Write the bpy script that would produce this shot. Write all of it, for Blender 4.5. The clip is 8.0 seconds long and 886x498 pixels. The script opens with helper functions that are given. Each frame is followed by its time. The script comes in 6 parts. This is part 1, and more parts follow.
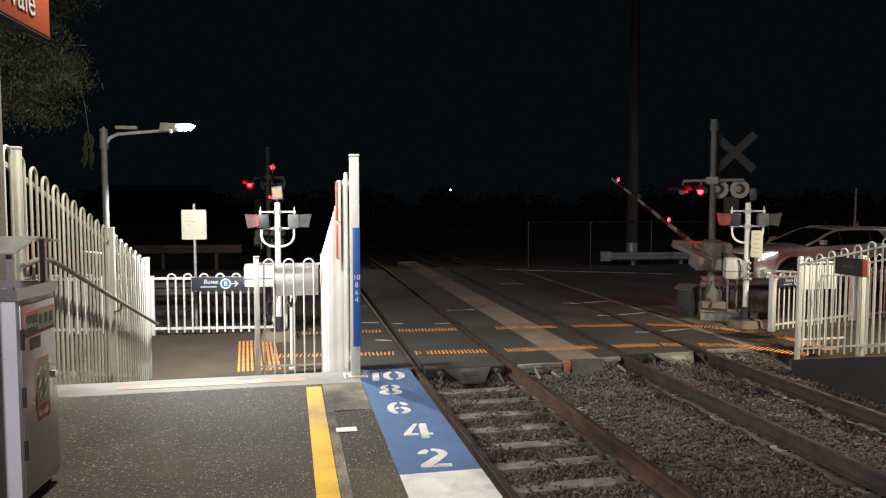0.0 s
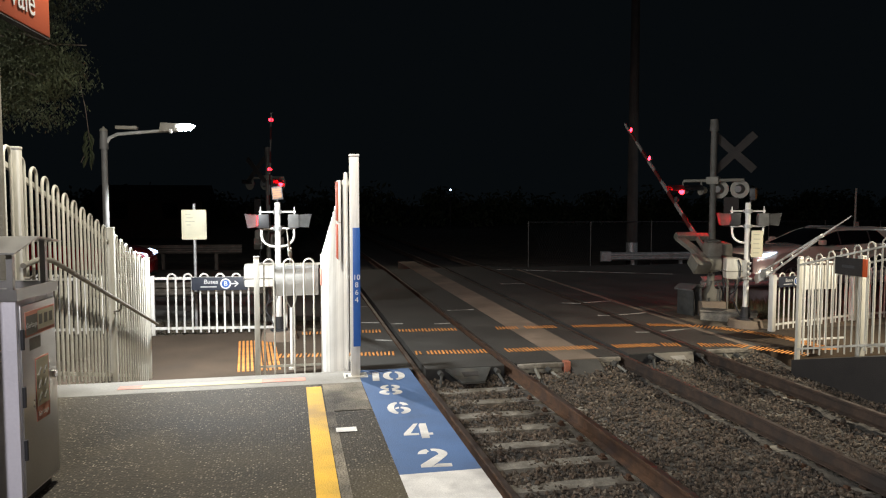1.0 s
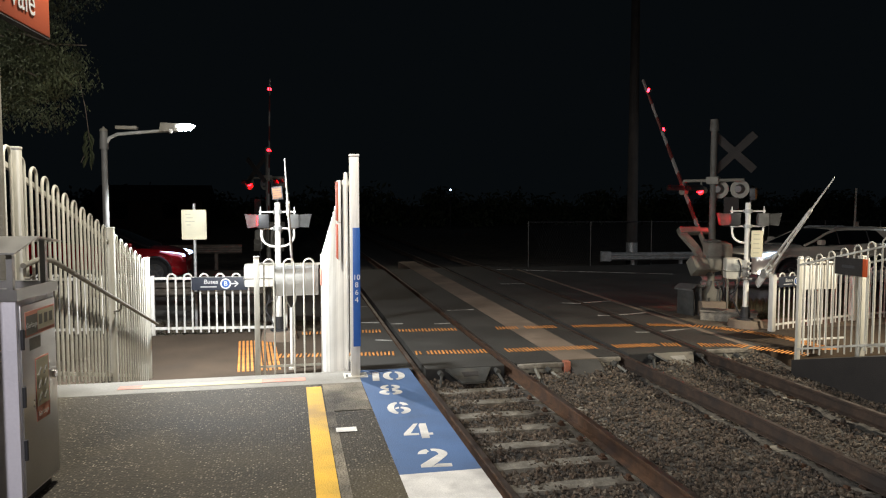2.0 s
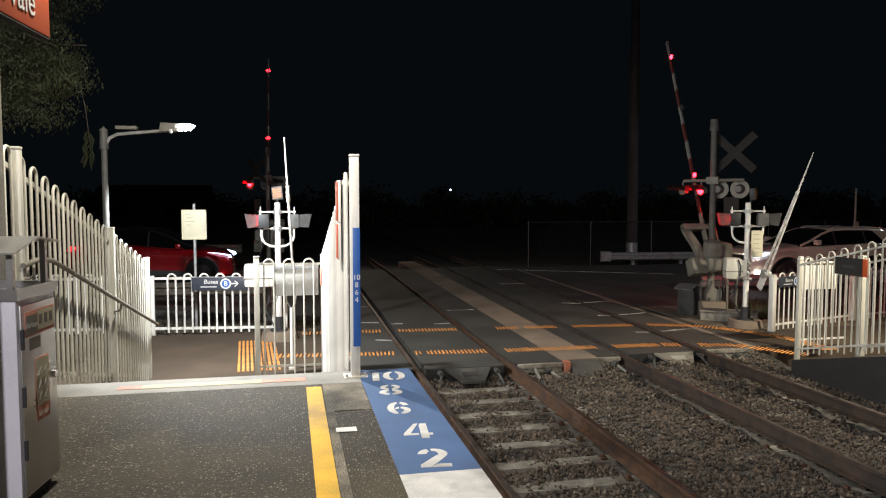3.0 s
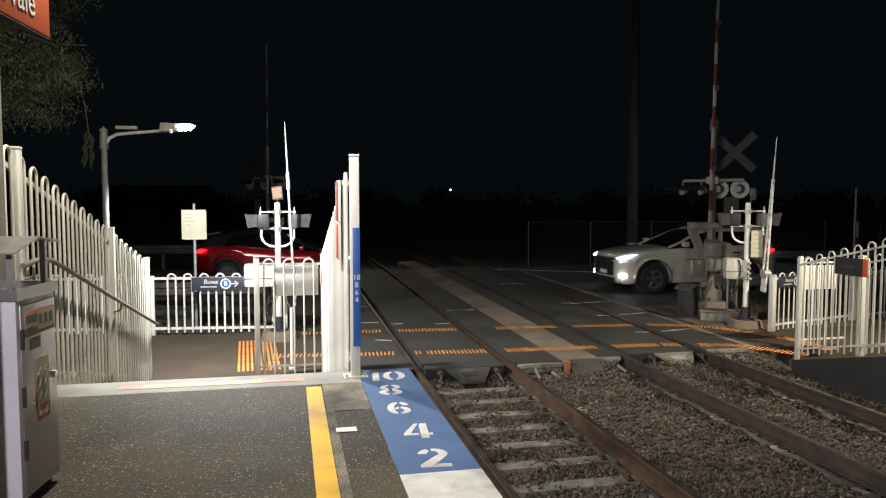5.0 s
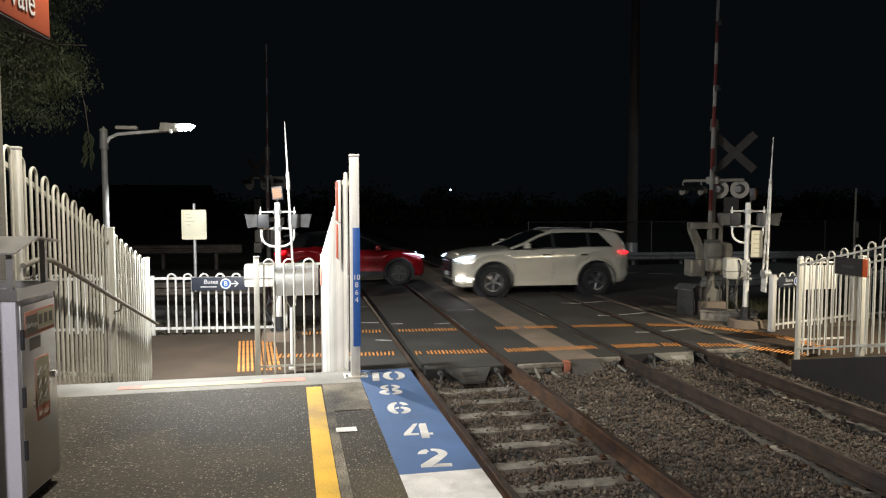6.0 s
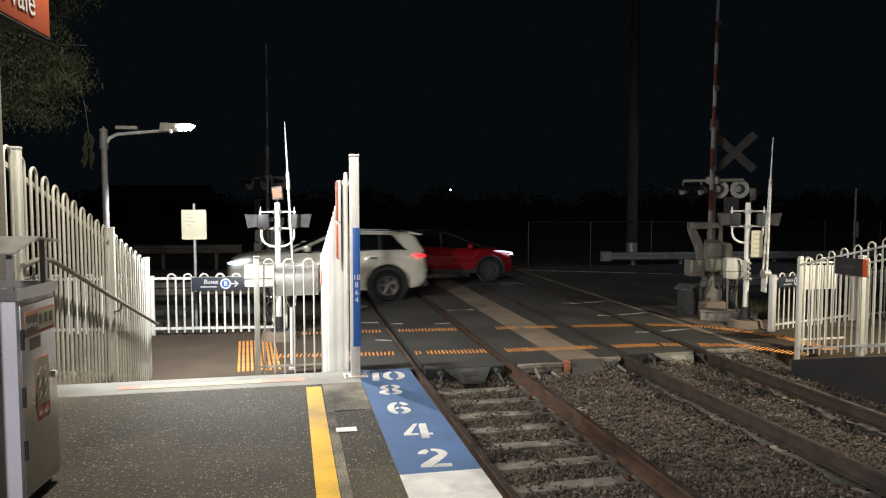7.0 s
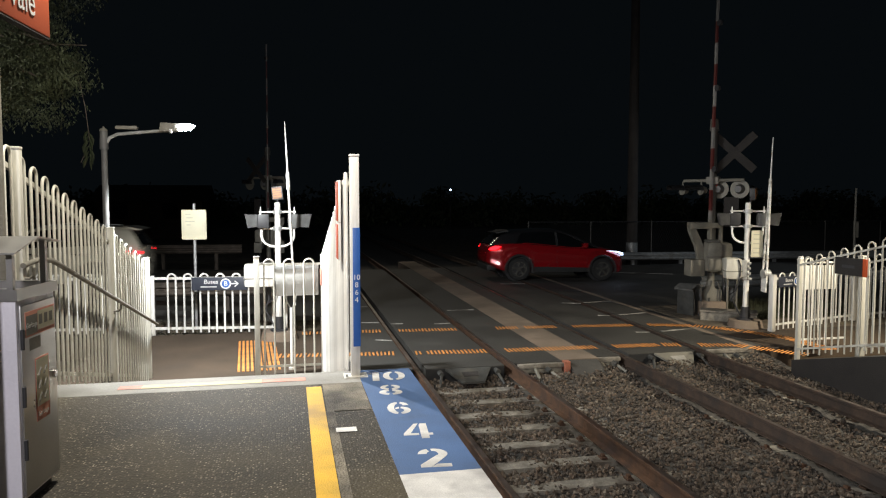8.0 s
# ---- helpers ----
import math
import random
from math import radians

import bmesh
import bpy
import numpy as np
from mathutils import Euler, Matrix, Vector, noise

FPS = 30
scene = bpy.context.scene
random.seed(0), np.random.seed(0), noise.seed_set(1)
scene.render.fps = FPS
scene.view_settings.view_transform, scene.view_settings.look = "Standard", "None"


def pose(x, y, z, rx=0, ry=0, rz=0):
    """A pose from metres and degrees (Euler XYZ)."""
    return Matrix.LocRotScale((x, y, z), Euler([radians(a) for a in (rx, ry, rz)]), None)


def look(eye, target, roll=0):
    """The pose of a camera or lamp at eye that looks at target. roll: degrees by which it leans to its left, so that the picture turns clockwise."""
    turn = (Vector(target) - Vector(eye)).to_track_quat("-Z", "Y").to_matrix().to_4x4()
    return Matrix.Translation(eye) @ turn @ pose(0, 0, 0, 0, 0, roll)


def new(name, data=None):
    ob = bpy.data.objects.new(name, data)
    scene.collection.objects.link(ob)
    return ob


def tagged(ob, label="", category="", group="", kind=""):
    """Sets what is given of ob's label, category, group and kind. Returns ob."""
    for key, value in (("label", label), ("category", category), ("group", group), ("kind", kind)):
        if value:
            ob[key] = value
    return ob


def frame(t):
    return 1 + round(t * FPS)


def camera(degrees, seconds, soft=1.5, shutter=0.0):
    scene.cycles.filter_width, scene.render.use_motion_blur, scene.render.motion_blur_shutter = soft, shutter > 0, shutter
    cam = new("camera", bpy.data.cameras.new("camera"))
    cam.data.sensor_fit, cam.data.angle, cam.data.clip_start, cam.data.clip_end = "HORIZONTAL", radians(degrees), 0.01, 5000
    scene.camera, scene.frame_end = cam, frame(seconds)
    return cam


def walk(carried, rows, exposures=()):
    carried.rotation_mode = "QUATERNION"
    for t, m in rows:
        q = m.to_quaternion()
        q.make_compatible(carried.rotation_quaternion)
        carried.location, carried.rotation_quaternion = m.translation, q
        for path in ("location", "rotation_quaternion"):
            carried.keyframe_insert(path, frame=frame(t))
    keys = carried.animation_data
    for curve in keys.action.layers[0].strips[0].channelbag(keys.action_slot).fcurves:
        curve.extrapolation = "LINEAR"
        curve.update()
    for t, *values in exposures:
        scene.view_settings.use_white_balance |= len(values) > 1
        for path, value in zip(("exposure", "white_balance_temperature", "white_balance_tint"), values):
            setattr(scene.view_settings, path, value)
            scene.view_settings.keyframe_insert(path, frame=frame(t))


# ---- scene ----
# ---------------------------------------------------------------- camera
EYE = Vector((0.0, 0.0, 2.496))
YAW, PITCH = 0.2103, -0.0640
AIM = EYE + Vector((math.sin(YAW) * math.cos(PITCH), math.cos(YAW) * math.cos(PITCH), math.sin(PITCH)))
cam = camera(63.09, 8.0, soft=1.15, shutter=0.5)
walk(cam, [(0.0, look(EYE, AIM)), (8.0, look(EYE, AIM))], exposures=[(0.0, 0.0), (8.0, 0.0)])

# ---------------------------------------------------------------- world and lamps
world = bpy.data.worlds.new("night_sky")
scene.world = world
world.use_nodes = True
wn = world.node_tree.nodes
wn["Background"].inputs[0].default_value = (0.35, 0.5, 0.62, 1)
wn["Background"].inputs[1].default_value = 0.006


def point_lamp(name, place, watts, colour, size=0.1):
    d = bpy.data.lights.new(name, "POINT")
    d.energy, d.color, d.shadow_soft_size = watts, colour, size
    o = new(name, d)
    o.location = place
    return o


def spot_lamp(name, place, target, watts, colour, degrees, size=0.1, blend=0.6):
    d = bpy.data.lights.new(name, "SPOT")
    d.energy, d.color, d.shadow_soft_size = watts, colour, size
    d.spot_size, d.spot_blend = radians(degrees), blend
    o = new(name, d)
    o.matrix_basis = look(place, target)
    return o


COOL, NEUTRAL, WARM = (0.95, 0.98, 1.0), (1.0, 0.93, 0.8), (1.0, 0.89, 0.70)
# the arm lamp over the path, the platform lamps behind the camera, the lamp of the other ramp, two added fill lights
# for the road
LAMP_HEAD = (-1.36, 10.3, 3.52)
spot_lamp("path_lamp_light", (LAMP_HEAD[0], LAMP_HEAD[1], LAMP_HEAD[2] - 0.1), (LAMP_HEAD[0] + 1.7, LAMP_HEAD[1] + 0.7, 0), 1620, COOL, 164, 0.09, 0.25)
spot_lamp("platform_end_lamp_light", (-0.9, 5.2, 5.2), (-0.5, 5.6, 1.0), 800, NEUTRAL, 178, 0.07, 0.15)
spot_lamp("platform_lamp_light", (-2.2, -4.5, 5.2), (-1.2, -1.5, 1.0), 2500, (0.96, 0.93, 1.0), 178, 0.12, 0.15)
spot_lamp("opposite_lamp_light", (10.4, 7.6, 4.9), (8.6, 9.4, 0.3), 2700, WARM, 94, 0.1, 0.6)
# added fill with no fixture, brightens the road over the crossing
spot_lamp("street_lamp_light", (3.0, 33.0, 8.5), (4.5, 22.0, 0.0), 430, WARM, 84, 0.25, 0.6)
# added cool fill out of view, for headlamp light on guard rail and road
spot_lamp("side_road_lamp_light", (25.0, 19.0, 8.0), (11.0, 24.0, 0.0), 950, (0.8, 0.9, 1.0), 58, 0.2, 0.6)

# ---------------------------------------------------------------- materials
def shader(name, base, rough=0.6, metal=0.0, scale=8.0, vary=0.25, bump=0.15, grain=60.0, stain=None, spec=0.5, speck=None, coat=0.0, random_tint=0.0, rvar=0.12, stretch=1.0):
    """Base colour broken by a coarse and a fine noise, with fine relief. stain: (colour, amount). speck: (colour, scale, share)."""
    m = bpy.data.materials.new(name)
    m.use_nodes = True
    nt = m.node_tree
    bs = nt.nodes["Principled BSDF"]
    tc = nt.nodes.new("ShaderNodeTexCoord")

    def nz(sc, det=4.0):
        n = nt.nodes.new("ShaderNodeTexNoise")
        n.inputs["Scale"].default_value, n.inputs["Detail"].default_value = sc, det
        if stretch != 1.0:
            mp = nt.nodes.new("ShaderNodeMapping")
            mp.inputs["Scale"].default_value = (1, 1, stretch)
            nt.links.new(tc.outputs["Object"], mp.inputs["Vector"])
            nt.links.new(mp.outputs["Vector"], n.inputs["Vector"])
        else:
            nt.links.new(tc.outputs["Object"], n.inputs["Vector"])
        return n.outputs["Fac"]

    def ramp(src, a, b, ca, cb):
        r = nt.nodes.new("ShaderNodeValToRGB")
        r.color_ramp.elements[0].position, r.color_ramp.elements[1].position = a, b
        r.color_ramp.elements[0].color, r.color_ramp.elements[1].color = (*ca, 1), (*cb, 1)
        nt.links.new(src, r.inputs[0])
        return r.outputs[0]

    def mix(kind, fac, a, b):
        x = nt.nodes.new("ShaderNodeMix")
        x.data_type, x.blend_type = "RGBA", kind
        for sock, v in ((x.inputs["Factor"], fac), (x.inputs[6], a), (x.inputs[7], b)):
            if hasattr(v, "links"):
                nt.links.new(v, sock)
            elif isinstance(v, tuple):
                sock.default_value = (*v, 1)
            else:
                sock.default_value = v
        return x.outputs[2]

    lo, hi = 1 - vary, 1 + vary
    coarse, fine = nz(scale), nz(grain, 6.0)
    col = mix("MULTIPLY", 1.0, base, ramp(coarse, 0.3, 0.7, (lo, lo, lo), (hi, hi, hi)))
    col = mix("MULTIPLY", 0.6, col, ramp(fine, 0.3, 0.7, (lo, lo, lo), (hi, hi, hi)))
    if stain:
        col = mix("MIX", ramp(nz(scale * 0.37, 7.0), 0.62 - stain[1] * 0.3, 0.75 - stain[1] * 0.2, (0, 0, 0), (1, 1, 1)), col, stain[0])
    if speck:
        v = nt.nodes.new("ShaderNodeTexVoronoi")
        v.inputs["Scale"].default_value = speck[1]
        nt.links.new(tc.outputs["Object"], v.inputs["Vector"])
        sep = nt.nodes.new("ShaderNodeSeparateColor")
        nt.links.new(v.outputs["Color"], sep.inputs[0])
        pick = ramp(sep.outputs[0], 1 - speck[2] - 0.02, 1 - speck[2] + 0.02, (0, 0, 0), (1, 1, 1))
        near = ramp(v.outputs["Distance"], 0.2, 0.5, (1, 1, 1), (0, 0, 0))
        shade = ramp(sep.outputs[1], 0.0, 1.0, (0.0, 0.0, 0.0), (1.0, 1.0, 1.0))
        thin = ramp(nz(5.0, 6.0), 0.36, 0.62, (0.4, 0.4, 0.4), (1, 1, 1))
        broken = ramp(nz(speck[1] * 2.3, 2.0), 0.32, 0.52, (0, 0, 0), (1, 1, 1))
        chip = mix("MULTIPLY", 1.0, mix("MULTIPLY", 1.0, pick, near), mix("MULTIPLY", 1.0, shade, thin))
        col = mix("MIX", mix("MULTIPLY", 1.0, chip, broken), col, speck[0])
        fine = v.outputs["Distance"]
    if random_tint:
        oi = nt.nodes.new("ShaderNodeObjectInfo")
        lo, hi = 1 - random_tint, 1 + random_tint
        col = mix("MULTIPLY", 1.0, col, ramp(oi.outputs["Random"], 0.0, 1.0, (lo, lo, lo), (hi, hi, hi)))
    nt.links.new(col, bs.inputs["Base Color"])
    rr = nt.nodes.new("ShaderNodeMapRange")
    rr.inputs[3].default_value, rr.inputs[4].default_value = max(0.02, rough - rvar), min(1.0, rough + rvar)
    nt.links.new(coarse, rr.inputs[0])
    nt.links.new(rr.outputs[0], bs.inputs["Roughness"])
    bs.inputs["Metallic"].default_value = metal
    bs.inputs["Specular IOR Level"].default_value = spec
    bs.inputs["Coat Weight"].default_value = coat
    if bump:
        b = nt.nodes.new("ShaderNodeBump")
        b.inputs["Strength"].default_value, b.inputs["Distance"].default_value = bump, 0.01
        nt.links.new(fine, b.inputs["Height"])
        nt.links.new(b.outputs[0], bs.inputs["Normal"])
    return m


def glow(name, colour, strength):
    m = bpy.data.materials.new(name)
    m.use_nodes = True
    bs = m.node_tree.nodes["Principled BSDF"]
    bs.inputs["Base Color"].default_value = (*colour, 1)
    bs.inputs["Emission Color"].default_value = (*colour, 1)
    bs.inputs["Emission Strength"].default_value = strength
    return m


M = dict(
    asphalt=shader("platform_asphalt", (0.043, 0.037, 0.027), 0.8, spec=0.35, scale=1.1, vary=0.5, bump=0.45, grain=55, stain=((0.10, 0.083, 0.05), 0.36), speck=((0.5, 0.44, 0.32), 66.0, 0.42), rvar=0.12),
    road=shader("road_asphalt", (0.046, 0.044, 0.039), 0.7, scale=0.9, vary=0.3, bump=0.5, grain=90, stain=((0.035, 0.032, 0.03), 0.3)),
    path=shader("path_asphalt", (0.07, 0.051, 0.035), 0.9, spec=0.25, scale=1.2, vary=0.25, bump=0.5, grain=110, stain=((0.05, 0.04, 0.032), 0.3)),
    strip=shader("bare_concrete_strip", (0.2, 0.155, 0.115), 0.85, scale=1.5, vary=0.25, bump=0.4, grain=70, stain=((0.12, 0.095, 0.07), 0.3)),
    patch=shader("worn_paving_patch", (0.22, 0.195, 0.15), 0.9, scale=5, vary=0.4, bump=0.8, grain=90, stain=((0.055, 0.05, 0.042), 0.45), speck=((0.3, 0.27, 0.22), 70.0, 0.15)),
    concrete=shader("worn_concrete", (0.34, 0.33, 0.3), 0.8, scale=2.5, vary=0.22, bump=0.4, grain=80, stain=((0.2, 0.19, 0.165), 0.35)),
    sleeper=shader("sleeper_concrete", (0.18, 0.165, 0.135), 0.9, scale=7, vary=0.4, bump=0.6, grain=50, stain=((0.08, 0.066, 0.05), 0.4)),
    ballast=shader("ballast_bed", (0.052, 0.047, 0.04), 0.9, scale=14, vary=0.45, bump=1.0, grain=55),
    dirt=shader("dry_dirt", (0.12, 0.095, 0.065), 0.95, scale=3, vary=0.4, bump=0.9, grain=40, stain=((0.06, 0.05, 0.035), 0.4)),
    rail_side=shader("rusty_rail", (0.08, 0.04, 0.02), 0.8, 0.15, scale=9, vary=0.4, bump=0.4, grain=70, stain=((0.04, 0.023, 0.017), 0.45)),
    rail_dark=shader("oily_dark_rail", (0.048, 0.03, 0.02), 0.8, 0.1, scale=9, vary=0.4, bump=0.4, grain=70, stain=((0.025, 0.018, 0.014), 0.4)),
    rail_top=shader("worn_rail_head", (0.13, 0.105, 0.09), 0.46, 0.7, scale=6, vary=0.25, bump=0.08, stain=((0.09, 0.05, 0.035), 0.4)),
    fence_white=shader("white_fence_paint", (0.78, 0.77, 0.72), 0.42, scale=13, vary=0.14, bump=0.15, stain=((0.42, 0.39, 0.32), 0.42), random_tint=0.14, stretch=0.1),
    fence_grey=shader("weathered_fence_paint", (0.54, 0.525, 0.455), 0.5, scale=8, vary=0.14, bump=0.15, stain=((0.3, 0.28, 0.23), 0.3), random_tint=0.14, stretch=0.15),
    galv=shader("galvanised_steel", (0.42, 0.43, 0.42), 0.48, 0.55, scale=9, vary=0.18, bump=0.08, stain=((0.3, 0.29, 0.26), 0.2)),
    dull=shader("dull_grey_paint", (0.18, 0.17, 0.14), 0.6, 0.1, scale=7, vary=0.18, bump=0.1, stain=((0.2, 0.185, 0.15), 0.3)),
    mast_grey=shader("weathered_mast_paint", (0.085, 0.082, 0.072), 0.65, 0.1, scale=7, vary=0.2, bump=0.1, stain=((0.05, 0.047, 0.04), 0.3)),
    dark=shader("dark_housing", (0.03, 0.03, 0.032), 0.5, scale=8, vary=0.2, bump=0.05),
    grey_house=shader("grey_lamp_housing", (0.11, 0.11, 0.105), 0.55, scale=8, vary=0.2, bump=0.05),
    steel=shader("brushed_stainless", (0.5, 0.49, 0.47), 0.32, 0.9, scale=3, vary=0.1, bump=0.03, grain=200, stain=((0.36, 0.34, 0.3), 0.2)),
    lilac=shader("powder_coated_panel", (0.72, 0.7, 0.74), 0.3, 0.0, scale=2, vary=0.06, bump=0.03),
    paper=shader("cream_sign_face", (0.62, 0.58, 0.42), 0.6, scale=5, vary=0.06, bump=0.03),
    faint=shader("faded_sign_ink", (0.42, 0.4, 0.3), 0.6, vary=0.1, bump=0.0),
    plain_sheet=shader("plain_grey_sheet", (0.42, 0.42, 0.4), 0.6, scale=2, vary=0.08, bump=0.03),
    navy=shader("dark_sign_face", (0.035, 0.04, 0.055), 0.45, vary=0.1, bump=0.02),
    white=shader("white_sign_paint", (0.82, 0.82, 0.8), 0.5, vary=0.04, bump=0.02),
    road_white=shader("worn_white_paint", (0.72, 0.71, 0.68), 0.7, scale=6, vary=0.15, bump=0.4, grain=120, stain=((0.38, 0.37, 0.36), 0.34)),
    cream=shader("worn_cream_paint", (0.66, 0.55, 0.3), 0.7, scale=6, vary=0.15, bump=0.4, grain=120, stain=((0.6, 0.42, 0.3), 0.3)),
    block_red=shader("faded_brick_red", (0.32, 0.11, 0.065), 0.8, scale=9, vary=0.3, bump=0.3, stain=((0.15, 0.07, 0.045), 0.4)),
    end_beam=shader("dirty_pale_beam", (0.22, 0.2, 0.165), 0.85, scale=9, vary=0.35, bump=0.4, stain=((0.08, 0.07, 0.055), 0.5)),
    faded_line=shader("faded_road_paint", (0.34, 0.33, 0.3), 0.8, scale=9, vary=0.3, bump=0.3, stain=((0.09, 0.085, 0.075), 0.5)),
    old_rail=shader("rusty_brown_rail", (0.1, 0.082, 0.065), 0.8, 0.1, scale=5, vary=0.35, bump=0.3, stain=((0.05, 0.04, 0.032), 0.35)),
    red_paint=shader("faded_red_paint", (0.68, 0.3, 0.22), 0.7, scale=6, vary=0.15, bump=0.4, grain=120),
    blue=shader("blue_platform_paint", (0.068, 0.135, 0.29), 0.7, scale=3, vary=0.16, bump=0.4, grain=110, stain=((0.05, 0.075, 0.13), 0.25)),
    blue_sign=shader("blue_sign_face", (0.03, 0.12, 0.42), 0.4, vary=0.08, bump=0.02),
    yellow=shader("yellow_line_paint", (0.76, 0.45, 0.04), 0.7, scale=5, vary=0.16, bump=0.4, grain=120, stain=((0.42, 0.27, 0.07), 0.36)),
    orange=shader("orange_tactile", (0.62, 0.25, 0.055), 0.7, scale=3, vary=0.3, bump=0.3, grain=60, stain=((0.3, 0.15, 0.05), 0.3), random_tint=0.15),
    orange_sign=shader("orange_sign_face", (0.5, 0.07, 0.006), 0.6, scale=2, vary=0.05, bump=0.02),
    red_sign=shader("red_plastic", (0.55, 0.03, 0.02), 0.35, vary=0.1, bump=0.0),
    bark=shader("grey_bark", (0.14, 0.115, 0.09), 0.9, scale=6, vary=0.4, bump=1.0, grain=30),
    pole_wood=shader("timber_pole", (0.04, 0.034, 0.029), 0.9, scale=3, vary=0.3, bump=0.6, grain=40),
    leaf=shader("leaf_green", (0.07, 0.085, 0.042), 0.55, scale=1.3, vary=0.45, bump=0.0),
    grass=shader("dry_grass", (0.055, 0.058, 0.028), 0.8, scale=2.0, vary=0.5, bump=0.0),
    suv_paint=shader("champagne_white_paint", (0.70, 0.66, 0.54), 0.17, 0.3, scale=1.5, vary=0.02, bump=0.0, coat=0.8, rvar=0.02),
    red_car=shader("deep_red_paint", (0.27, 0.006, 0.01), 0.22, 0.25, scale=1.5, vary=0.03, bump=0.0, coat=0.9, rvar=0.02),
    gloss_black=shader("gloss_black_roof", (0.012, 0.012, 0.013), 0.2, scale=2, vary=0.1, bump=0.0, coat=0.5),
    glass=shader("tinted_glass", (0.004, 0.0045, 0.005), 0.06, scale=1, vary=0.05, bump=0.0, spec=0.6),
    rubber=shader("tyre_rubber", (0.018, 0.018, 0.018), 0.85, scale=20, vary=0.2, bump=0.2),
    alloy=shader("alloy_wheel", (0.4, 0.4, 0.4), 0.3, 0.9, scale=10, vary=0.1, bump=0.0),
    chrome=shader("chrome_trim", (0.7, 0.7, 0.7), 0.12, 1.0, vary=0.03, bump=0.0),
    plastic=shader("black_plastic_trim", (0.02, 0.02, 0.02), 0.6, scale=12, vary=0.2, bump=0.1),
    brick=shader("brown_wall", (0.07, 0.05, 0.04), 0.9, scale=4, vary=0.3, bump=0.5),
    dark_plate=shader("dark_steel_plate", (0.05, 0.05, 0.046), 0.7, 0.2, scale=6, vary=0.35, bump=0.3, stain=((0.09, 0.08, 0.06), 0.3)),
    # near-black: stands in for shade on the opposite ramp, also colours small dark parts
    near_black=shader("near_black_matt", (0.024, 0.021, 0.019), 0.95, scale=3, vary=0.3, bump=0.5),
    lamp_white=glow("lamp_face_glow", (0.9, 0.96, 1.0), 60.0),
    red_glow=glow("red_lamp_glow", (1.0, 0.0025, 0.005), 120.0),
    red_beam=glow("red_beam_glow", (1.0, 0.012, 0.015), 650.0),
    tail_glow=glow("tail_lamp_glow", (1.0, 0.012, 0.02), 4.0),
    head_glow=glow("head_lamp_glow", (0.55, 0.72, 1.0), 4.5),
    fog_glow=glow("fog_lamp_glow", (1.0, 0.93, 0.9), 7.0),
    amber=shader("amber_lamp_panel", (0.3, 0.12, 0.03), 0.5, scale=8, vary=0.1, bump=0.0),
    arm_white=shader("worn_arm_white", (0.2, 0.195, 0.18), 0.6, scale=8, vary=0.2, bump=0.0),
    arm_red=shader("worn_arm_red", (0.08, 0.01, 0.008), 0.6, scale=8, vary=0.2, bump=0.0),
    far_glow=glow("far_lamp_glow", (0.6, 0.75, 1.0), 25.0),
)

# ---------------------------------------------------------------- building tools
def box(bm, x0, x1, y0, y1, z0, z1, bev=0.0):
    r = bmesh.ops.create_cube(bm, size=1.0, matrix=Matrix.Translation(((x0 + x1) / 2, (y0 + y1) / 2, (z0 + z1) / 2)) @ Matrix.Diagonal((x1 - x0, y1 - y0, z1 - z0, 1)))
    if bev:
        es = list({e for v in r["verts"] for e in v.link_edges})
        bmesh.ops.bevel(bm, geom=es, offset=bev, segments=2, affect="EDGES", profile=0.6)
    return bm


def rod(bm, a, b, r, r2=None, seg=12):
    a, b = Vector(a), Vector(b)
    d = b - a
    m = Matrix.Translation((a + b) / 2) @ d.to_track_quat("Z", "Y").to_matrix().to_4x4()
    bmesh.ops.create_cone(bm, cap_ends=True, segments=seg, radius1=r, radius2=r if r2 is None else r2, depth=d.length, matrix=m)
    return bm


def tube(bm, pts, r, seg=8):
    """A round bar that follows the points."""
    pts = [Vector(p) for p in pts]
    rings = []
    side = None
    for i, p in enumerate(pts):
        d = (pts[min(i + 1, len(pts) - 1)] - pts[max(i - 1, 0)]).normalized()
        if side is None:
            side = d.orthogonal().normalized()
        side = (side - d * side.dot(d)).normalized()
        up = d.cross(side)
        rings.append([bm.verts.new(p + r * (math.cos(2 * math.pi * k / seg) * side + math.sin(2 * math.pi * k / seg) * up)) for k in range(seg)])
    for a, b in zip(rings, rings[1:]):
        for k in range(seg):
            bm.faces.new((a[k], a[(k + 1) % seg], b[(k + 1) % seg], b[k]))
    bm.faces.new(rings[0][::-1])
    bm.faces.new(rings[-1])
    return bm


def prism(bm, poly, lo, hi, axis="y"):
    """A polygon of (u, v) drawn out along an axis: y takes (x, z), x takes (y, z), z takes (x, y)."""
    put = dict(y=lambda u, v, w: (u, w, v), x=lambda u, v, w: (w, u, v), z=lambda u, v, w: (u, v, w))[axis]
    a = [bm.verts.new(put(u, v, lo)) for u, v in poly]
    b = [bm.verts.new(put(u, v, hi)) for u, v in poly]
    n = len(poly)
    bm.faces.new(a)
    bm.faces.new(b[::-1])
    for i in range(n):
        bm.faces.new((a[i], b[i], b[(i + 1) % n], a[(i + 1) % n]))
    bmesh.ops.recalc_face_normals(bm, faces=bm.faces[:])
    return bm


def B():
    return bmesh.new()


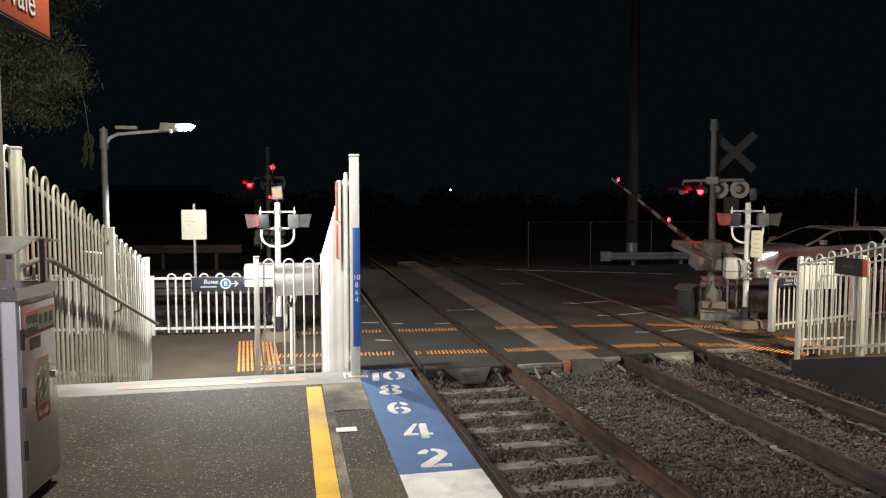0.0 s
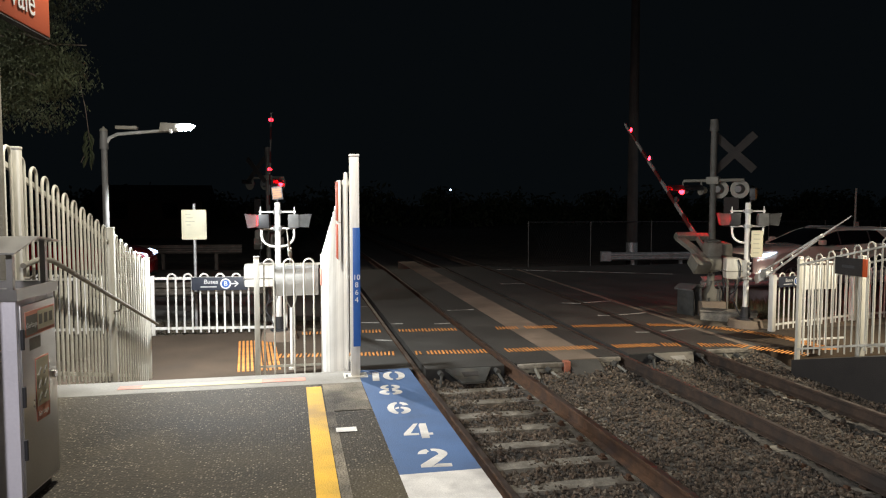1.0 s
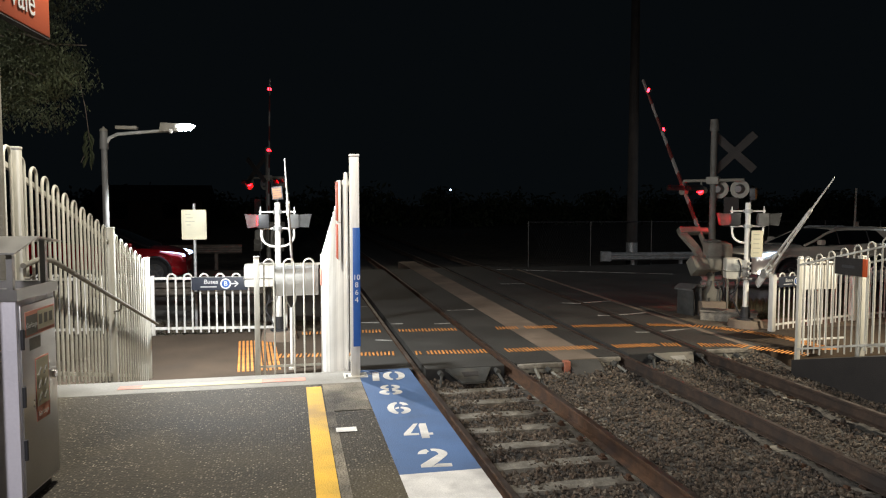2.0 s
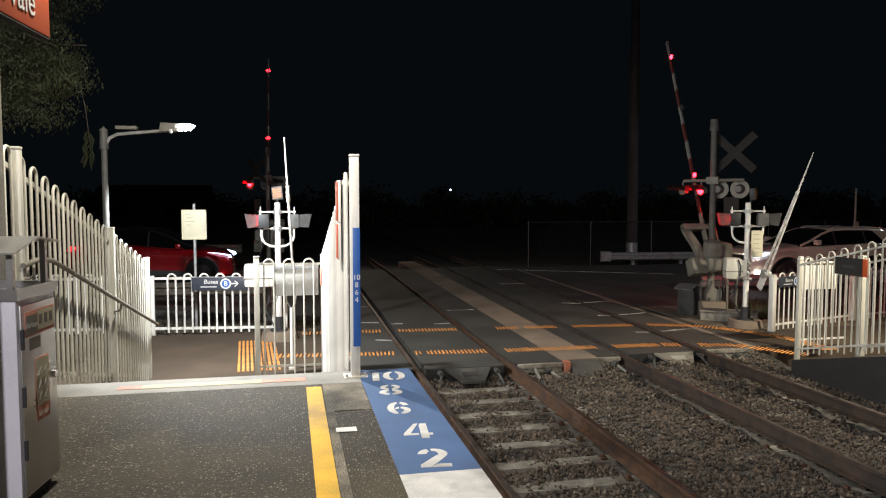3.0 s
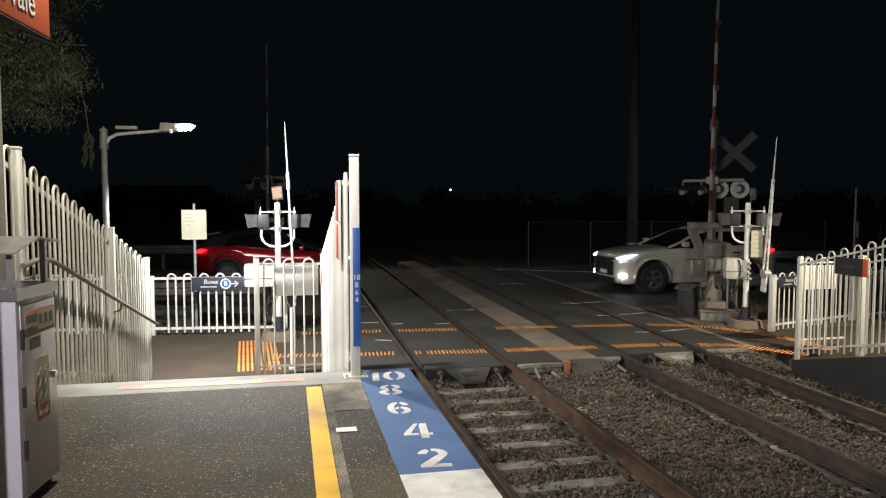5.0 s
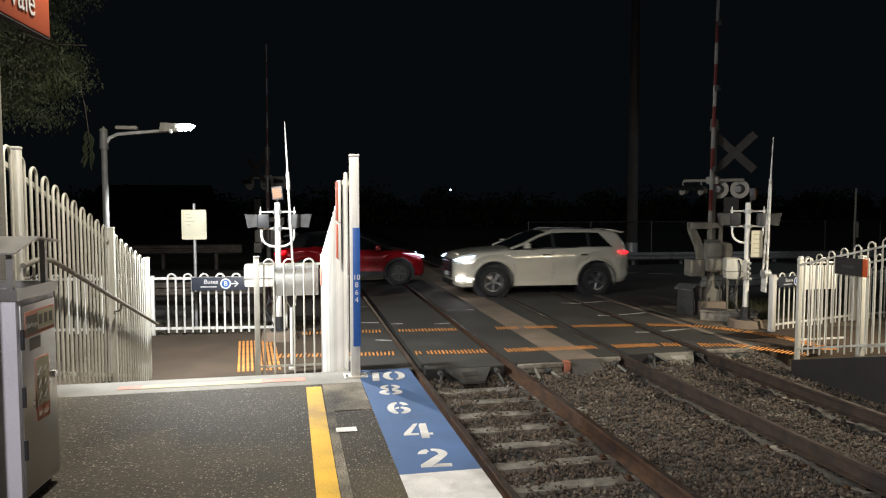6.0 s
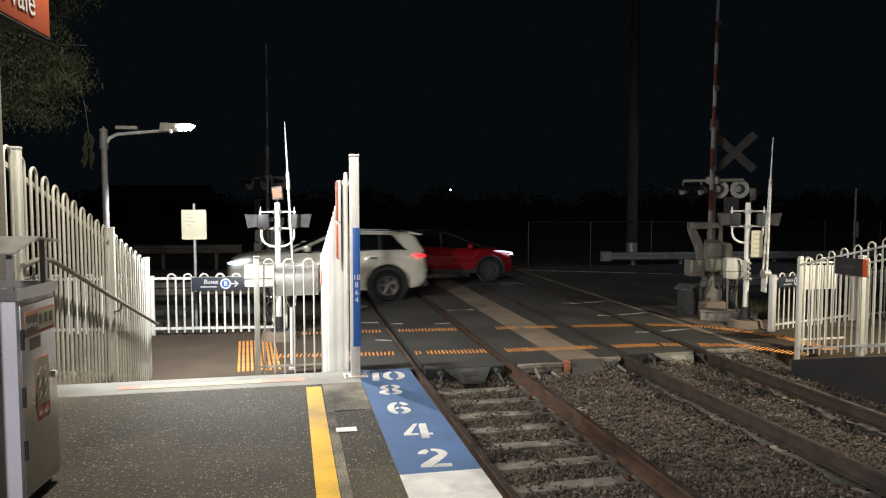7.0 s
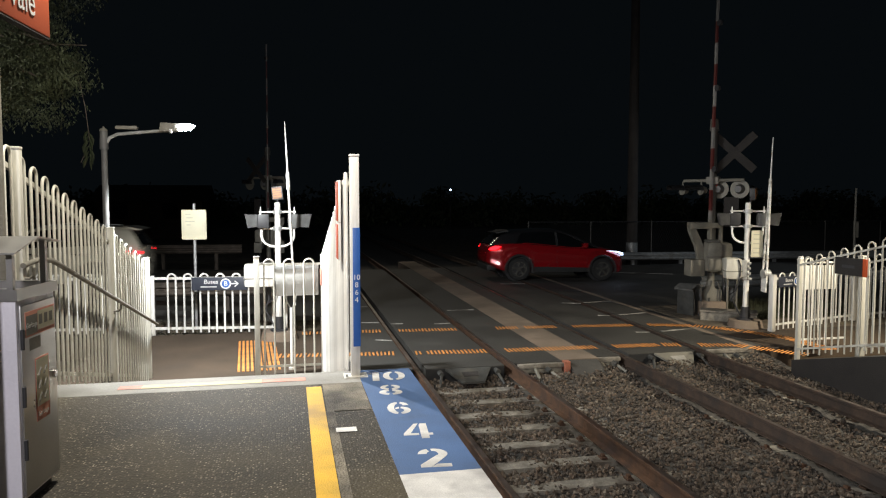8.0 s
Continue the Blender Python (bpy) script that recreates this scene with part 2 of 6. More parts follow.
def mesh_of(name, bm, material, smooth=40):
    me = bpy.data.meshes.new(name)
    bmesh.ops.recalc_face_normals(bm, faces=bm.faces[:])
    for e in bm.edges:
        if len(e.link_faces) == 2:
            e.smooth = e.calc_face_angle(0) < radians(smooth)
    for f in bm.faces:
        f.smooth = True
    bm.to_mesh(me)
    bm.free()
    for m in (material if isinstance(material, (list, tuple)) else [material]):
        me.materials.append(m)
    return me


def part(name, bm, material, parent=None, label="", at=None):
    """One mesh object under a thing or a part."""
    me = bm if isinstance(bm, bpy.types.Mesh) else mesh_of(name, bm, material)
    o = new(name, me)
    o.parent = parent
    if at is not None:
        o.matrix_basis = at
    return tagged(o, label)


def thing(name, m, label, category, group=""):
    o = new(name)
    o.matrix_basis = m
    o.empty_display_size = 0.2
    return tagged(o, label, category, group)


def setting(name, bm, material, label, category):
    return tagged(part(name, bm, material), label, category, kind="structure")


def lettering(name, text, size, material, parent, m, depth=0.0015, weight=0.0):
    """Letters of the built-in font as a mesh, lying in the xy plane of m, centred."""
    cu = bpy.data.curves.new(name, "FONT")
    cu.body, cu.size, cu.align_x, cu.align_y, cu.extrude, cu.offset = text, size, "CENTER", "CENTER", depth, size * weight
    tmp = bpy.data.objects.new(name, cu)
    scene.collection.objects.link(tmp)
    me = bpy.data.meshes.new_from_object(tmp.evaluated_get(bpy.context.evaluated_depsgraph_get()))
    bpy.data.objects.remove(tmp)
    bpy.data.curves.remove(cu)
    me.materials.clear()
    me.materials.append(material)
    o = new(name, me)
    o.parent = parent
    o.matrix_basis = m
    return o


# ---------------------------------------------------------------- plan
RAILS_NEAR, RAILS_FAR = (1.852, 3.357), (5.34, 6.845)
PLAT, EDGE, PLAT_END = 1.0, 1.045, 6.38      # platform height, track side edge, end
RAMP_END = 10.5
CROSS0, CROSS1 = 10.85, 25.2                  # the crossing's paving along the tracks
SLOPE = PLAT / (RAMP_END - PLAT_END)


def ramp_z(y):
    return max(0.0, min(PLAT, PLAT - SLOPE * (y - PLAT_END)))


def lift(x, y):
    """How far the line and the road stand above the near end of the crossing: a slight grade, and a cant toward the far track."""
    s = max(0.0, min(1.0, (y - 11.0) / 5.0))
    cant = 0.015 * max(0.0, min(x - 3.36, 3.5)) * max(0.0, min(1.0, (8.0 - x) / 1.0))
    return 0.011 * max(0.0, min(y - 11.0, 14.2)) + cant * s * s * (3 - 2 * s)


def lifted(bm):
    for v in bm.verts:
        v.co.z += lift(v.co.x, v.co.y)
    return bm


def slab(bm, xs, ys, low, top):
    """A slab with its top on the graded ground; xs and ys: the lines at which it may bend."""
    rings = []
    for y in ys:
        rings.append([bm.verts.new((xs[-1], y, low)), bm.verts.new((xs[0], y, low))] + [bm.verts.new((x, y, top + lift(x, y))) for x in xs])
    n = len(xs) + 2
    for a, b in zip(rings, rings[1:]):
        for i in range(n):
            bm.faces.new((a[i], b[i], b[(i + 1) % n], a[(i + 1) % n]))
    bm.faces.new(rings[0])
    bm.faces.new(rings[-1][::-1])
    return bm


def steps(y0, y1, n=8):
    return [y0 + (y1 - y0) * k / n for k in range(n + 1)]


# the crossing's panels: x from, x to, near end
PANELS = ((0.62, 1.80, 10.60), (1.99, 3.22, 10.55), (3.41, 4.20, 10.66), (4.85, 5.29, 10.86), (5.48, 6.71, 10.93), (6.90, 7.78, 11.02), (7.92, 8.1, 11.1))

# ---------------------------------------------------------------- ground, road, platform
bm = B()
for sx0, sx1, sy0, sy1 in ((-400, 400, -300, 600),):
    vs = [bm.verts.new(p) for p in ((sx0, sy0, -0.42), (sx1, sy0, -0.42), (sx1, sy1, -0.42), (sx0, sy1, -0.42))]
    bm.faces.new(vs)
setting("ground", bm, M["dirt"], "dark bare earth ground round the railway line", "ground")

bm = B()
for x0, x1, y0 in PANELS:
    slab(bm, (x0, x1), steps(y0, CROSS1, 10), -0.4, -0.004)
setting("crossing_pavement", bm, M["road"], "dark asphalt level crossing between the rails", "pavement")
bm = slab(B(), (4.20, 4.85), steps(10.72, CROSS1 + 3, 10), -0.4, 0.0)
setting("crossing_pavement_strip", bm, M["strip"], "bare brown concrete strip between the two tracks", "pavement")
setting("crossing_pavement_ramp", prism(B(), [(10.716, -0.38), (10.716, -0.012), (10.45, -0.12), (10.3, -0.38)], 4.32, 4.83, "x"), M["road"], "dark asphalt fillet at the end of the strip", "pavement")
setting("crossing_pavement_edge", slab(B(), (7.78, 7.92), steps(11.06, 24.2, 10), -0.4, 0.001), M["strip"], "pale concrete strip along the edge of the crossing", "pavement")
bm = slab(B(), (8.1, 60.0), steps(13.1, CROSS1, 6), -0.4, -0.012)
profile = [(0.62, 0.047), (-3.0, 0.228), (-60.0, 1.083)]
for (xa, za), (xb, zb) in zip(profile, profile[1:]):
    ya, yb = (15.6, 16.2) if xa > 0 else (16.2, 17.5)
    yc, yd = (CROSS1, CROSS1 + 0.4) if xa > 0 else (CROSS1 + 0.4, 31.0)
    top = [bm.verts.new(p) for p in ((xa, ya, max(za, lift(xa, ya))), (xa, yc, max(za, lift(xa, yc))), (xb, yd, zb), (xb, yb, zb))]
    low = [bm.verts.new((v.co.x, v.co.y, -0.45)) for v in top]
    bm.faces.new(top)
    bm.faces.new(low[::-1])
    for i in range(4):
        bm.faces.new((top[i], low[i], low[(i + 1) % 4], top[(i + 1) % 4]))
setting("road", bm, M["road"], "worn dark asphalt road over the railway", "road")

bm = B()
box(bm, -14, EDGE, -30, PLAT_END - 0.42, -0.4, PLAT)
setting("platform", bm, M["asphalt"], "coarse dark asphalt platform with pale stone chips", "platform")
setting("platform_edge", box(B(), -14, EDGE, PLAT_END - 0.42, PLAT_END, -0.4, PLAT + 0.003, 0.01), M["concrete"], "grey concrete edge across the platform end", "platform")
bm = B()
prism(bm, [(PLAT_END, -0.4), (PLAT_END, PLAT), (RAMP_END, 0.0), (RAMP_END, -0.4)], -2.1, 0.62, "x")
setting("ramp", bm, M["path"], "steep brown asphalt ramp down from the platform", "ramp")
setting("path_pavement", box(B(), -3.2, 0.62, RAMP_END, 14.25, -0.4, 0.0), M["path"], "brown asphalt footpath at the foot of the ramp", "pavement")
setting("path_verge", box(B(), -14, 0.62, 14.25, 16.4, -0.4, -0.03), M["dirt"], "bare dirt verge behind the fence", "ground")
setting("path_pavement_opposite", lifted(prism(B(), [(8.1, CROSS0), (22, CROSS0 - 0.2), (22, 12.9), (9.2, 12.3), (8.1, 13.1)], -0.4, 0.0, "z")), M["path"], "asphalt footpath beyond the tracks", "pavement")
setting("verge_opposite", lifted(prism(B(), [(8.1, 13.1), (9.2, 12.3), (22, 12.9), (22, 16.2), (11, 15.6), (8.1, 15.6)], -0.4, 0.006, "z")), M["dirt"], "rough dirt and grass verge round the crossing gear", "ground")

# paint on the platform
def paint(name, x0, x1, y0, y1, mat, label, lift=0.002):
    return setting(name, box(B(), x0, x1, y0, y1, PLAT + 0.0035 + lift, PLAT + 0.0045 + lift), mat, label, "line marking")


paint("line_yellow", 0.118, 0.238, -8, 5.86, M["yellow"], "worn yellow safety line on the platform")
paint("marking_blue", 0.575, EDGE - 0.004, 3.835, 6.36, M["blue"], "blue painted stopping zone with white numbers")
paint("marking_white", 0.575, EDGE - 0.004, -8, 3.835, M["road_white"], "scuffed white painted platform edge")
paint("platform_patch", 0.25, 0.57, 5.15, 5.95, M["patch"], "paler worn patch of platform paving", 0.0)
paint("platform_patch_edge", 0.243, 0.30, -8, 5.15, M["patch"], "paler worn strip beside the yellow line", 0.0)
paint("marking_dash", 0.285, 0.42, 4.655, 4.745, M["road_white"], "short worn white dash beside the yellow line")
paint("marking_nosing", -1.18, -0.24, 6.09, 6.2, M["cream"], "cream-white line across the top of the ramp")
paint("marking_nosing_end", -0.24, 0.12, 6.09, 6.2, M["red_paint"], "faded red end of the white line")
paint("marking_nosing_tip", -1.36, -1.18, 6.09, 6.2, M["red_paint"], "faded red end of the white line")


def bow(bm, cx, cy, a, b, ai, bi, t0, t1, n=14):
    """A piece of a ring between two ellipses, from t0 to t1 degrees, as thin paint."""
    pts = [(cx + a * math.cos(radians(t)), cy + b * math.sin(radians(t))) for t in np.linspace(t0, t1, n)]
    pts += [(cx + ai * math.cos(radians(t)), cy + bi * math.sin(radians(t))) for t in np.linspace(t1, t0, n)]
    return prism(bm, pts, 0.0, 0.0012, "z")


def stencil(digit):
    """A bold stencilled digit about 0.17 wide and 0.26 high, with its breaks."""
    bm = B()
    if digit == "1":
        prism(bm, [(-0.028, -0.13), (0.032, -0.13), (0.032, 0.13), (-0.005, 0.13), (-0.028, 0.115)], 0, 0.0012, "z")
        prism(bm, [(-0.085, 0.075), (-0.036, 0.075), (-0.036, 0.112)], 0, 0.0012, "z")
    elif digit == "0":
        bow(bm, -0.006, 0, 0.094, 0.13, 0.036, 0.095, 98, 262)
        bow(bm, 0.006, 0, 0.094, 0.13, 0.036, 0.095, -82, 82)
    elif digit == "8":
        for c, a, b in ((0.066, 0.078, 0.064), (-0.062, 0.09, 0.068)):
            bow(bm, -0.006, c, a, b, 0.034, 0.03, 98, 262)
            bow(bm, 0.006, c, a, b, 0.034, 0.03, -82, 82)
    elif digit == "6":
        bow(bm, -0.004, 0.0, 0.09, 0.13, 0.034, 0.095, 96, 262)
        bow(bm, 0.008, 0.04, 0.074, 0.09, 0.026, 0.055, 12, 84)
        bow(bm, 0.008, -0.053, 0.084, 0.077, 0.03, 0.042, -84, 84)
        prism(bm, [(-0.03, 0.0), (0.0, 0.022), (0.0, -0.012), (-0.03, -0.03)], 0, 0.0012, "z")
    elif digit == "4":
        prism(bm, [(-0.1, -0.075), (-0.1, -0.045), (-0.018, 0.13), (0.012, 0.13), (-0.052, -0.042), (0.004, -0.042), (0.004, -0.075)], 0, 0.0012, "z")
        prism(bm, [(0.016, -0.13), (0.07, -0.13), (0.07, -0.075), (0.1, -0.075), (0.1, -0.042), (0.07, -0.042), (0.07, 0.13), (0.026, 0.13), (0.016, 0.1)], 0, 0.0012, "z")
    else:
        bow(bm, 0.0, 0.055, 0.088, 0.075, 0.032, 0.042, -28, 96)
        bow(bm, -0.012, 0.055, 0.08, 0.075, 0.026, 0.036, 106, 178)
        prism(bm, [(0.077, 0.018), (0.022, 0.036), (-0.09, -0.095), (-0.09, -0.13), (-0.03, -0.13)], 0, 0.0012, "z")
        prism(bm, [(-0.028, -0.13), (0.092, -0.13), (0.092, -0.088), (0.01, -0.088)], 0, 0.0012, "z")
    return bm


LEAN = Matrix(((1, 0.22, 0, 0), (0, 1.15, 0, 0), (0, 0, 1, 0), (0, 0, 0, 1)))
for txt, px, py, w in (("2", 0.813, 4.06, 0.98), ("4", 0.806, 4.57, 0.95), ("6", 0.765, 5.12, 0.9), ("8", 0.775, 5.64, 0.95), ("1", 0.71, 6.10, 0.95), ("0", 0.868, 6.10, 0.95)):
    o = part("number_marking", stencil(txt), M["road_white"], None, "", pose(px, py, PLAT + 0.0065) @ LEAN @ Matrix.Diagonal((w, 1.0, 1, 1)))
    tagged(o, "white stencilled number %s on the blue platform edge" % txt, "number", "platform numbers", "structure")

# ---------------------------------------------------------------- tracks
def rail_profile():
    h = [(-0.073, -0.172), (0.073, -0.172), (0.073, -0.16), (0.012, -0.145), (0.009, -0.05), (0.036, -0.036), (0.036, -0.006), (0.028, 0.0)]
    return h + [(-0.028, 0.0), (-0.036, -0.006), (-0.036, -0.036), (-0.009, -0.05), (-0.012, -0.145), (-0.073, -0.16)]


def rail_sweep(x, outline):
    """An outline of (across, up) drawn along a rail on its grade."""
    bm = B()
    rings = [[bm.verts.new((x + u, y, v + lift(x, y))) for u, v in outline] for y in [-30, 10.9] + steps(11.5, 16.5, 10) + [19, 22, 25.2, 32, 90]]
    n = len(outline)
    for a, b in zip(rings, rings[1:]):
        for i in range(n):
            bm.faces.new((a[i], b[i], b[(i + 1) % n], a[(i + 1) % n]))
    bm.faces.new(rings[0])
    bm.faces.new(rings[-1][::-1])
    return bm


for k, x in enumerate(RAILS_NEAR + RAILS_FAR):
    r = tagged(part("rail", rail_sweep(x, rail_profile()), M["rail_side"] if k < 2 else M["rail_dark"]), "rusty brown steel running rail with a worn dark head", "rail", "rails of the line")
    part("rail_head", rail_sweep(x, [(-0.027, -0.002), (0.027, -0.002), (0.027, 0.002), (-0.027, 0.002)]), M["rail_top"], r, "dull worn running surface")


def sleeper_mesh():
    b = prism(B(), [(-0.12, -0.2), (0.12, -0.2), (0.1, 0.0), (-0.1, 0.0)], -1.22, 1.22, "x")
    return mesh_of("sleeper", b, M["sleeper"])


SLEEPER = sleeper_mesh()
CLIP = mesh_of("rail_clip", box(box(B(), -0.035, 0.035, -0.05, 0.05, 0.0, 0.022, 0.006), -0.018, 0.018, -0.03, 0.03, 0.018, 0.05, 0.006), M["rail_side"])
for cx in (sum(RAILS_NEAR) / 2, sum(RAILS_FAR) / 2):
    for i in range(-6, 32):
        y = 9.443 - 0.6 * i - 0.0
        if y > 10.4:
            continue
        o = part("sleeper", SLEEPER, None, None, "", pose(cx, y, -0.235 if cx < 4 else -0.28))
        for u in (-0.7525, 0.7525):
            for s in (-0.105, 0.105):
                part("rail_clip", CLIP, None, o, "", pose(u + s, 0.0, 0.0))
        tagged(o, "pale worn concrete sleeper half buried in ballast", "sleeper", "sleepers of the line")

bm = B()
nx, ny = 56, 150
gx = [1.05 + 7.0 * i / nx for i in range(nx + 1)]
gy = [-12 + 23.0 * j / ny for j in range(ny + 1)]
vv = []
for y in gy:
    row = []
    for x in gx:
        t = min(abs(x - 2.6), abs(x - 6.09))
        z = -0.27 + (0.03 if t > 1.1 else 0.0) + max(0.0, min(0.1, (y - 10.0) * 0.14)) + 0.065 * noise.noise((x * 2.2, y * 2.2, 0)) + 0.03 * noise.noise((x * 7, y * 7, 3))
        row.append(bm.verts.new((x, y, z)))
    vv.append(row)
for a, b in zip(vv, vv[1:]):
    for i in range(nx):
        bm.faces.new((a[i], a[i + 1], b[i + 1], b[i]))
setting("ballast_bed", bm, M["ballast"], "brown-grey ballast bed between and beside the tracks", "ballast")
setting("ballast_far", box(B(), 0.5, 8.2, CROSS1, 120, -0.4, -0.2), M["ballast"], "dark ballast bed running off beyond the road", "ballast")


def stones(name, n, seed, x0, x1, y0, y1, lo, hi, mat, label):
    """Loose angular stones scattered on the bed, as one heap."""
    rnd = random.Random(seed)
    verts, faces = [], []
    base = [Vector(v) for v in ((1, 0, 0), (-1, 0, 0), (0, 1, 0), (0, -1, 0), (0, 0, 1), (0, 0, -1))]
    tri = ((0, 2, 4), (2, 1, 4), (1, 3, 4), (3, 0, 4), (2, 0, 5), (1, 2, 5), (3, 1, 5), (0, 3, 5))
    for _ in range(n):
        x, y = rnd.uniform(x0, x1), y0 + (y1 - y0) * rnd.random() ** 1.15
        s = rnd.uniform(lo, hi)
        t = min(abs(x - 2.6), abs(x - 6.09))
        z = -0.262 + (0.03 if t > 1.1 else 0.0) + max(0.0, min(0.1, (y - 10.0) * 0.14)) + 0.065 * noise.noise((x * 2.2, y * 2.2, 0)) + 0.03 * noise.noise((x * 7, y * 7, 3)) + rnd.uniform(-0.3, 0.6) * s
        if any(abs(x - r) < 0.09 for r in RAILS_NEAR + RAILS_FAR):
            continue
        q = Euler((rnd.uniform(0, 6.28), rnd.uniform(0, 6.28), rnd.uniform(0, 6.28))).to_matrix()
        k = len(verts)
        for v in base:
            w = Vector((v.x * rnd.uniform(0.7, 1.25), v.y * rnd.uniform(0.6, 1.1), v.z * rnd.uniform(0.5, 0.95))) * s
            w = q @ w
            verts.append((x + w.x, y + w.y, z + w.z))
        faces += [(a + k, b + k, c + k) for a, b, c in tri]
    me = bpy.data.meshes.new(name)
    me.from_pydata(verts, [], faces)
    me.materials.append(mat)
    return tagged(new(name, me), label, "ballast", kind="stuff")


def island_material():
    m = shader("ballast_stone", (0.09, 0.081, 0.068), 0.85, scale=30, vary=0.25, bump=0.3, grain=120)
    nt = m.node_tree
    bs = nt.nodes["Principled BSDF"]
    src = bs.inputs["Base Color"].links[0].from_socket
    g = nt.nodes.new("ShaderNodeNewGeometry")
    r = nt.nodes.new("ShaderNodeValToRGB")
    els = r.color_ramp.elements
    els[0].color, els[1].color = (0.35, 0.3, 0.27, 1), (2.2, 2.1, 1.9, 1)
    e = els.new(0.55)
    e.color = (1.0, 0.88, 0.76, 1)
    e = els.new(0.9)
    e.color = (1.35, 1.05, 0.85, 1)
    nt.links.new(g.outputs["Random Per Island"], r.inputs[0])
    x = nt.nodes.new("ShaderNodeMix")
    x.data_type, x.blend_type = "RGBA", "MULTIPLY"
    x.inputs["Factor"].default_value = 1.0
    nt.links.new(src, x.inputs[6])
    nt.links.new(r.outputs[0], x.inputs[7])
    nt.links.new(x.outputs[2], bs.inputs["Base Color"])
    return m


STONE = island_material()
stones("ballast_stones_behind", 9000, 6, 1.1, 7.6, -9.0, 2.2, 0.018, 0.045, STONE, "loose ballast stones further along the tracks")
stones("ballast_stones", 50000, 5, 1.1, 7.9, 2.2, 10.82, 0.013, 0.036, STONE, "loose angular brown and grey ballast stones")

# ---------------------------------------------------------------- fences
def hoop_mesh(width, height, r=0.0125, name="hoop", mat=None):
    """Two bars joined by a round top; the foot at z = 0."""
    h = width / 2
    pts = [(-h, 0, 0), (-h, 0, (height - h) * 0.5), (-h, 0, height - h)]
    pts += [(-h * math.cos(a), 0, height - h + h * math.sin(a)) for a in (math.pi * k / 10 for k in range(1, 10))]
    pts += [(h, 0, height - h), (h, 0, (height - h) * 0.5), (h, 0, 0)]
    return mesh_of(name, tube(B(), pts, r, 8), mat)


def post_into(bm, x, y, z0, z1, w):
    box(bm, x - w / 2, x + w / 2, y - w / 2, y + w / 2, z0, z1 - 0.02, 0.004)
    box(bm, x - w / 2 - 0.004, x + w / 2 + 0.004, y - w / 2 - 0.004, y + w / 2 + 0.004, z1 - 0.02, z1, 0.006)
    return bm


def hoop_fence(name, a, b, height, pitch, mat, label, group, slope=0.0, posts=(0.0, 1.0), post_rise=0.05, first=0.0, gap=0.06, post_w=0.06, rails=(0.09, None), bar=0.0125, rail_w=0.04, rail_y=0.013):
    """A fence of hooped bars from a to b on the ground, falling by slope per metre; posts at shares of its length."""
    a, b = Vector(a), Vector(b)
    flat = Vector((b.x - a.x, b.y - a.y, 0))
    length = flat.length
    ang = math.atan2(flat.y, flat.x)
    f = thing(name, Matrix.Translation(a) @ Matrix.Rotation(ang, 4, "Z"), label, "fence", group)
    me = hoop_mesh(pitch / 2, height - gap, bar, "hoop", mat)
    n = int((length - first) / pitch + 0.3)
    for i in range(n):
        u = first + pitch * (i + 0.5)
        if any(abs(u - s * length) < pitch * 0.2 for s in posts):
            continue
        part("hoop", me, None, f, "", pose(u, 0, gap - slope * u))
    for s in posts:
        part("post", post_into(B(), 0, 0, -0.02, height + post_rise, post_w), mat, f, "", pose(s * length, 0, -slope * s * length))
    for z in (rails[0] + gap, rails[1] if rails[1] else height - pitch / 4 - 0.055):
        h = rail_w / 2
        bm = B()
        prism(bm, [(0, z - h), (length, z - h - slope * length), (length, z + h - slope * length), (0, z + h)], rail_y, rail_y + 0.022, "y")
        part("fence_rail", bm, mat, f)
    return f


# the two sides of the ramp
left = hoop_fence("ramp_fence", (-1.97, 5.70, 1.12), (-1.97, 10.80, 1.12), 1.79, 0.27, M["fence_grey"], "tall weathered off-white hooped steel fence beside the ramp", "ramp fences", slope=0.242, posts=(0.04, 0.5985, 0.998), post_rise=0.05, post_w=0.07, first=-0.1, bar=0.0125)
right = hoop_fence("ramp_fence", (0.50, 6.225, 1.0), (0.47, 10.60, 1.03), 1.82, 0.25, M["fence_white"], "tall bright white hooped steel fence between ramp and track", "ramp fences", slope=0.245, posts=(0.997,), post_rise=0.0, first=0.145, bar=0.017, rail_y=-0.035)

end_post = thing("fence_post", pose(0.545, 6.17, PLAT), "white square steel post bolted to the platform end", "post")
part("shaft", post_into(B(), 0, 0, 0.012, 1.905, 0.078), M["fence_white"], end_post)
part("foot_plate", box(B(), -0.1, 0.1, -0.08, 0.08, 0.0, 0.014, 0.003), M["fence_white"], end_post)
for bx in (-0.08, 0.08):
    part("bolt", rod(B(), (bx, -0.055, 0.01), (bx, -0.055, 0.035), 0.011, seg=6), M["galv"], end_post)
num = thing("number_sign", pose(0.556, 6.124, PLAT), "narrow blue sign with white car numbers on the fence post", "sign")
part("panel", box(B(), -0.031, 0.031, -0.006, 0.0, 0.27, 1.285, 0.003), M["blue_sign"], num)
for txt, z in (("10", 0.862), ("8", 0.798), ("6", 0.734), ("4", 0.67)):
    lettering("numeral", txt, 0.062, M["white"], num, pose(0, -0.0075, z, 90, 0, 0), 0.0008)
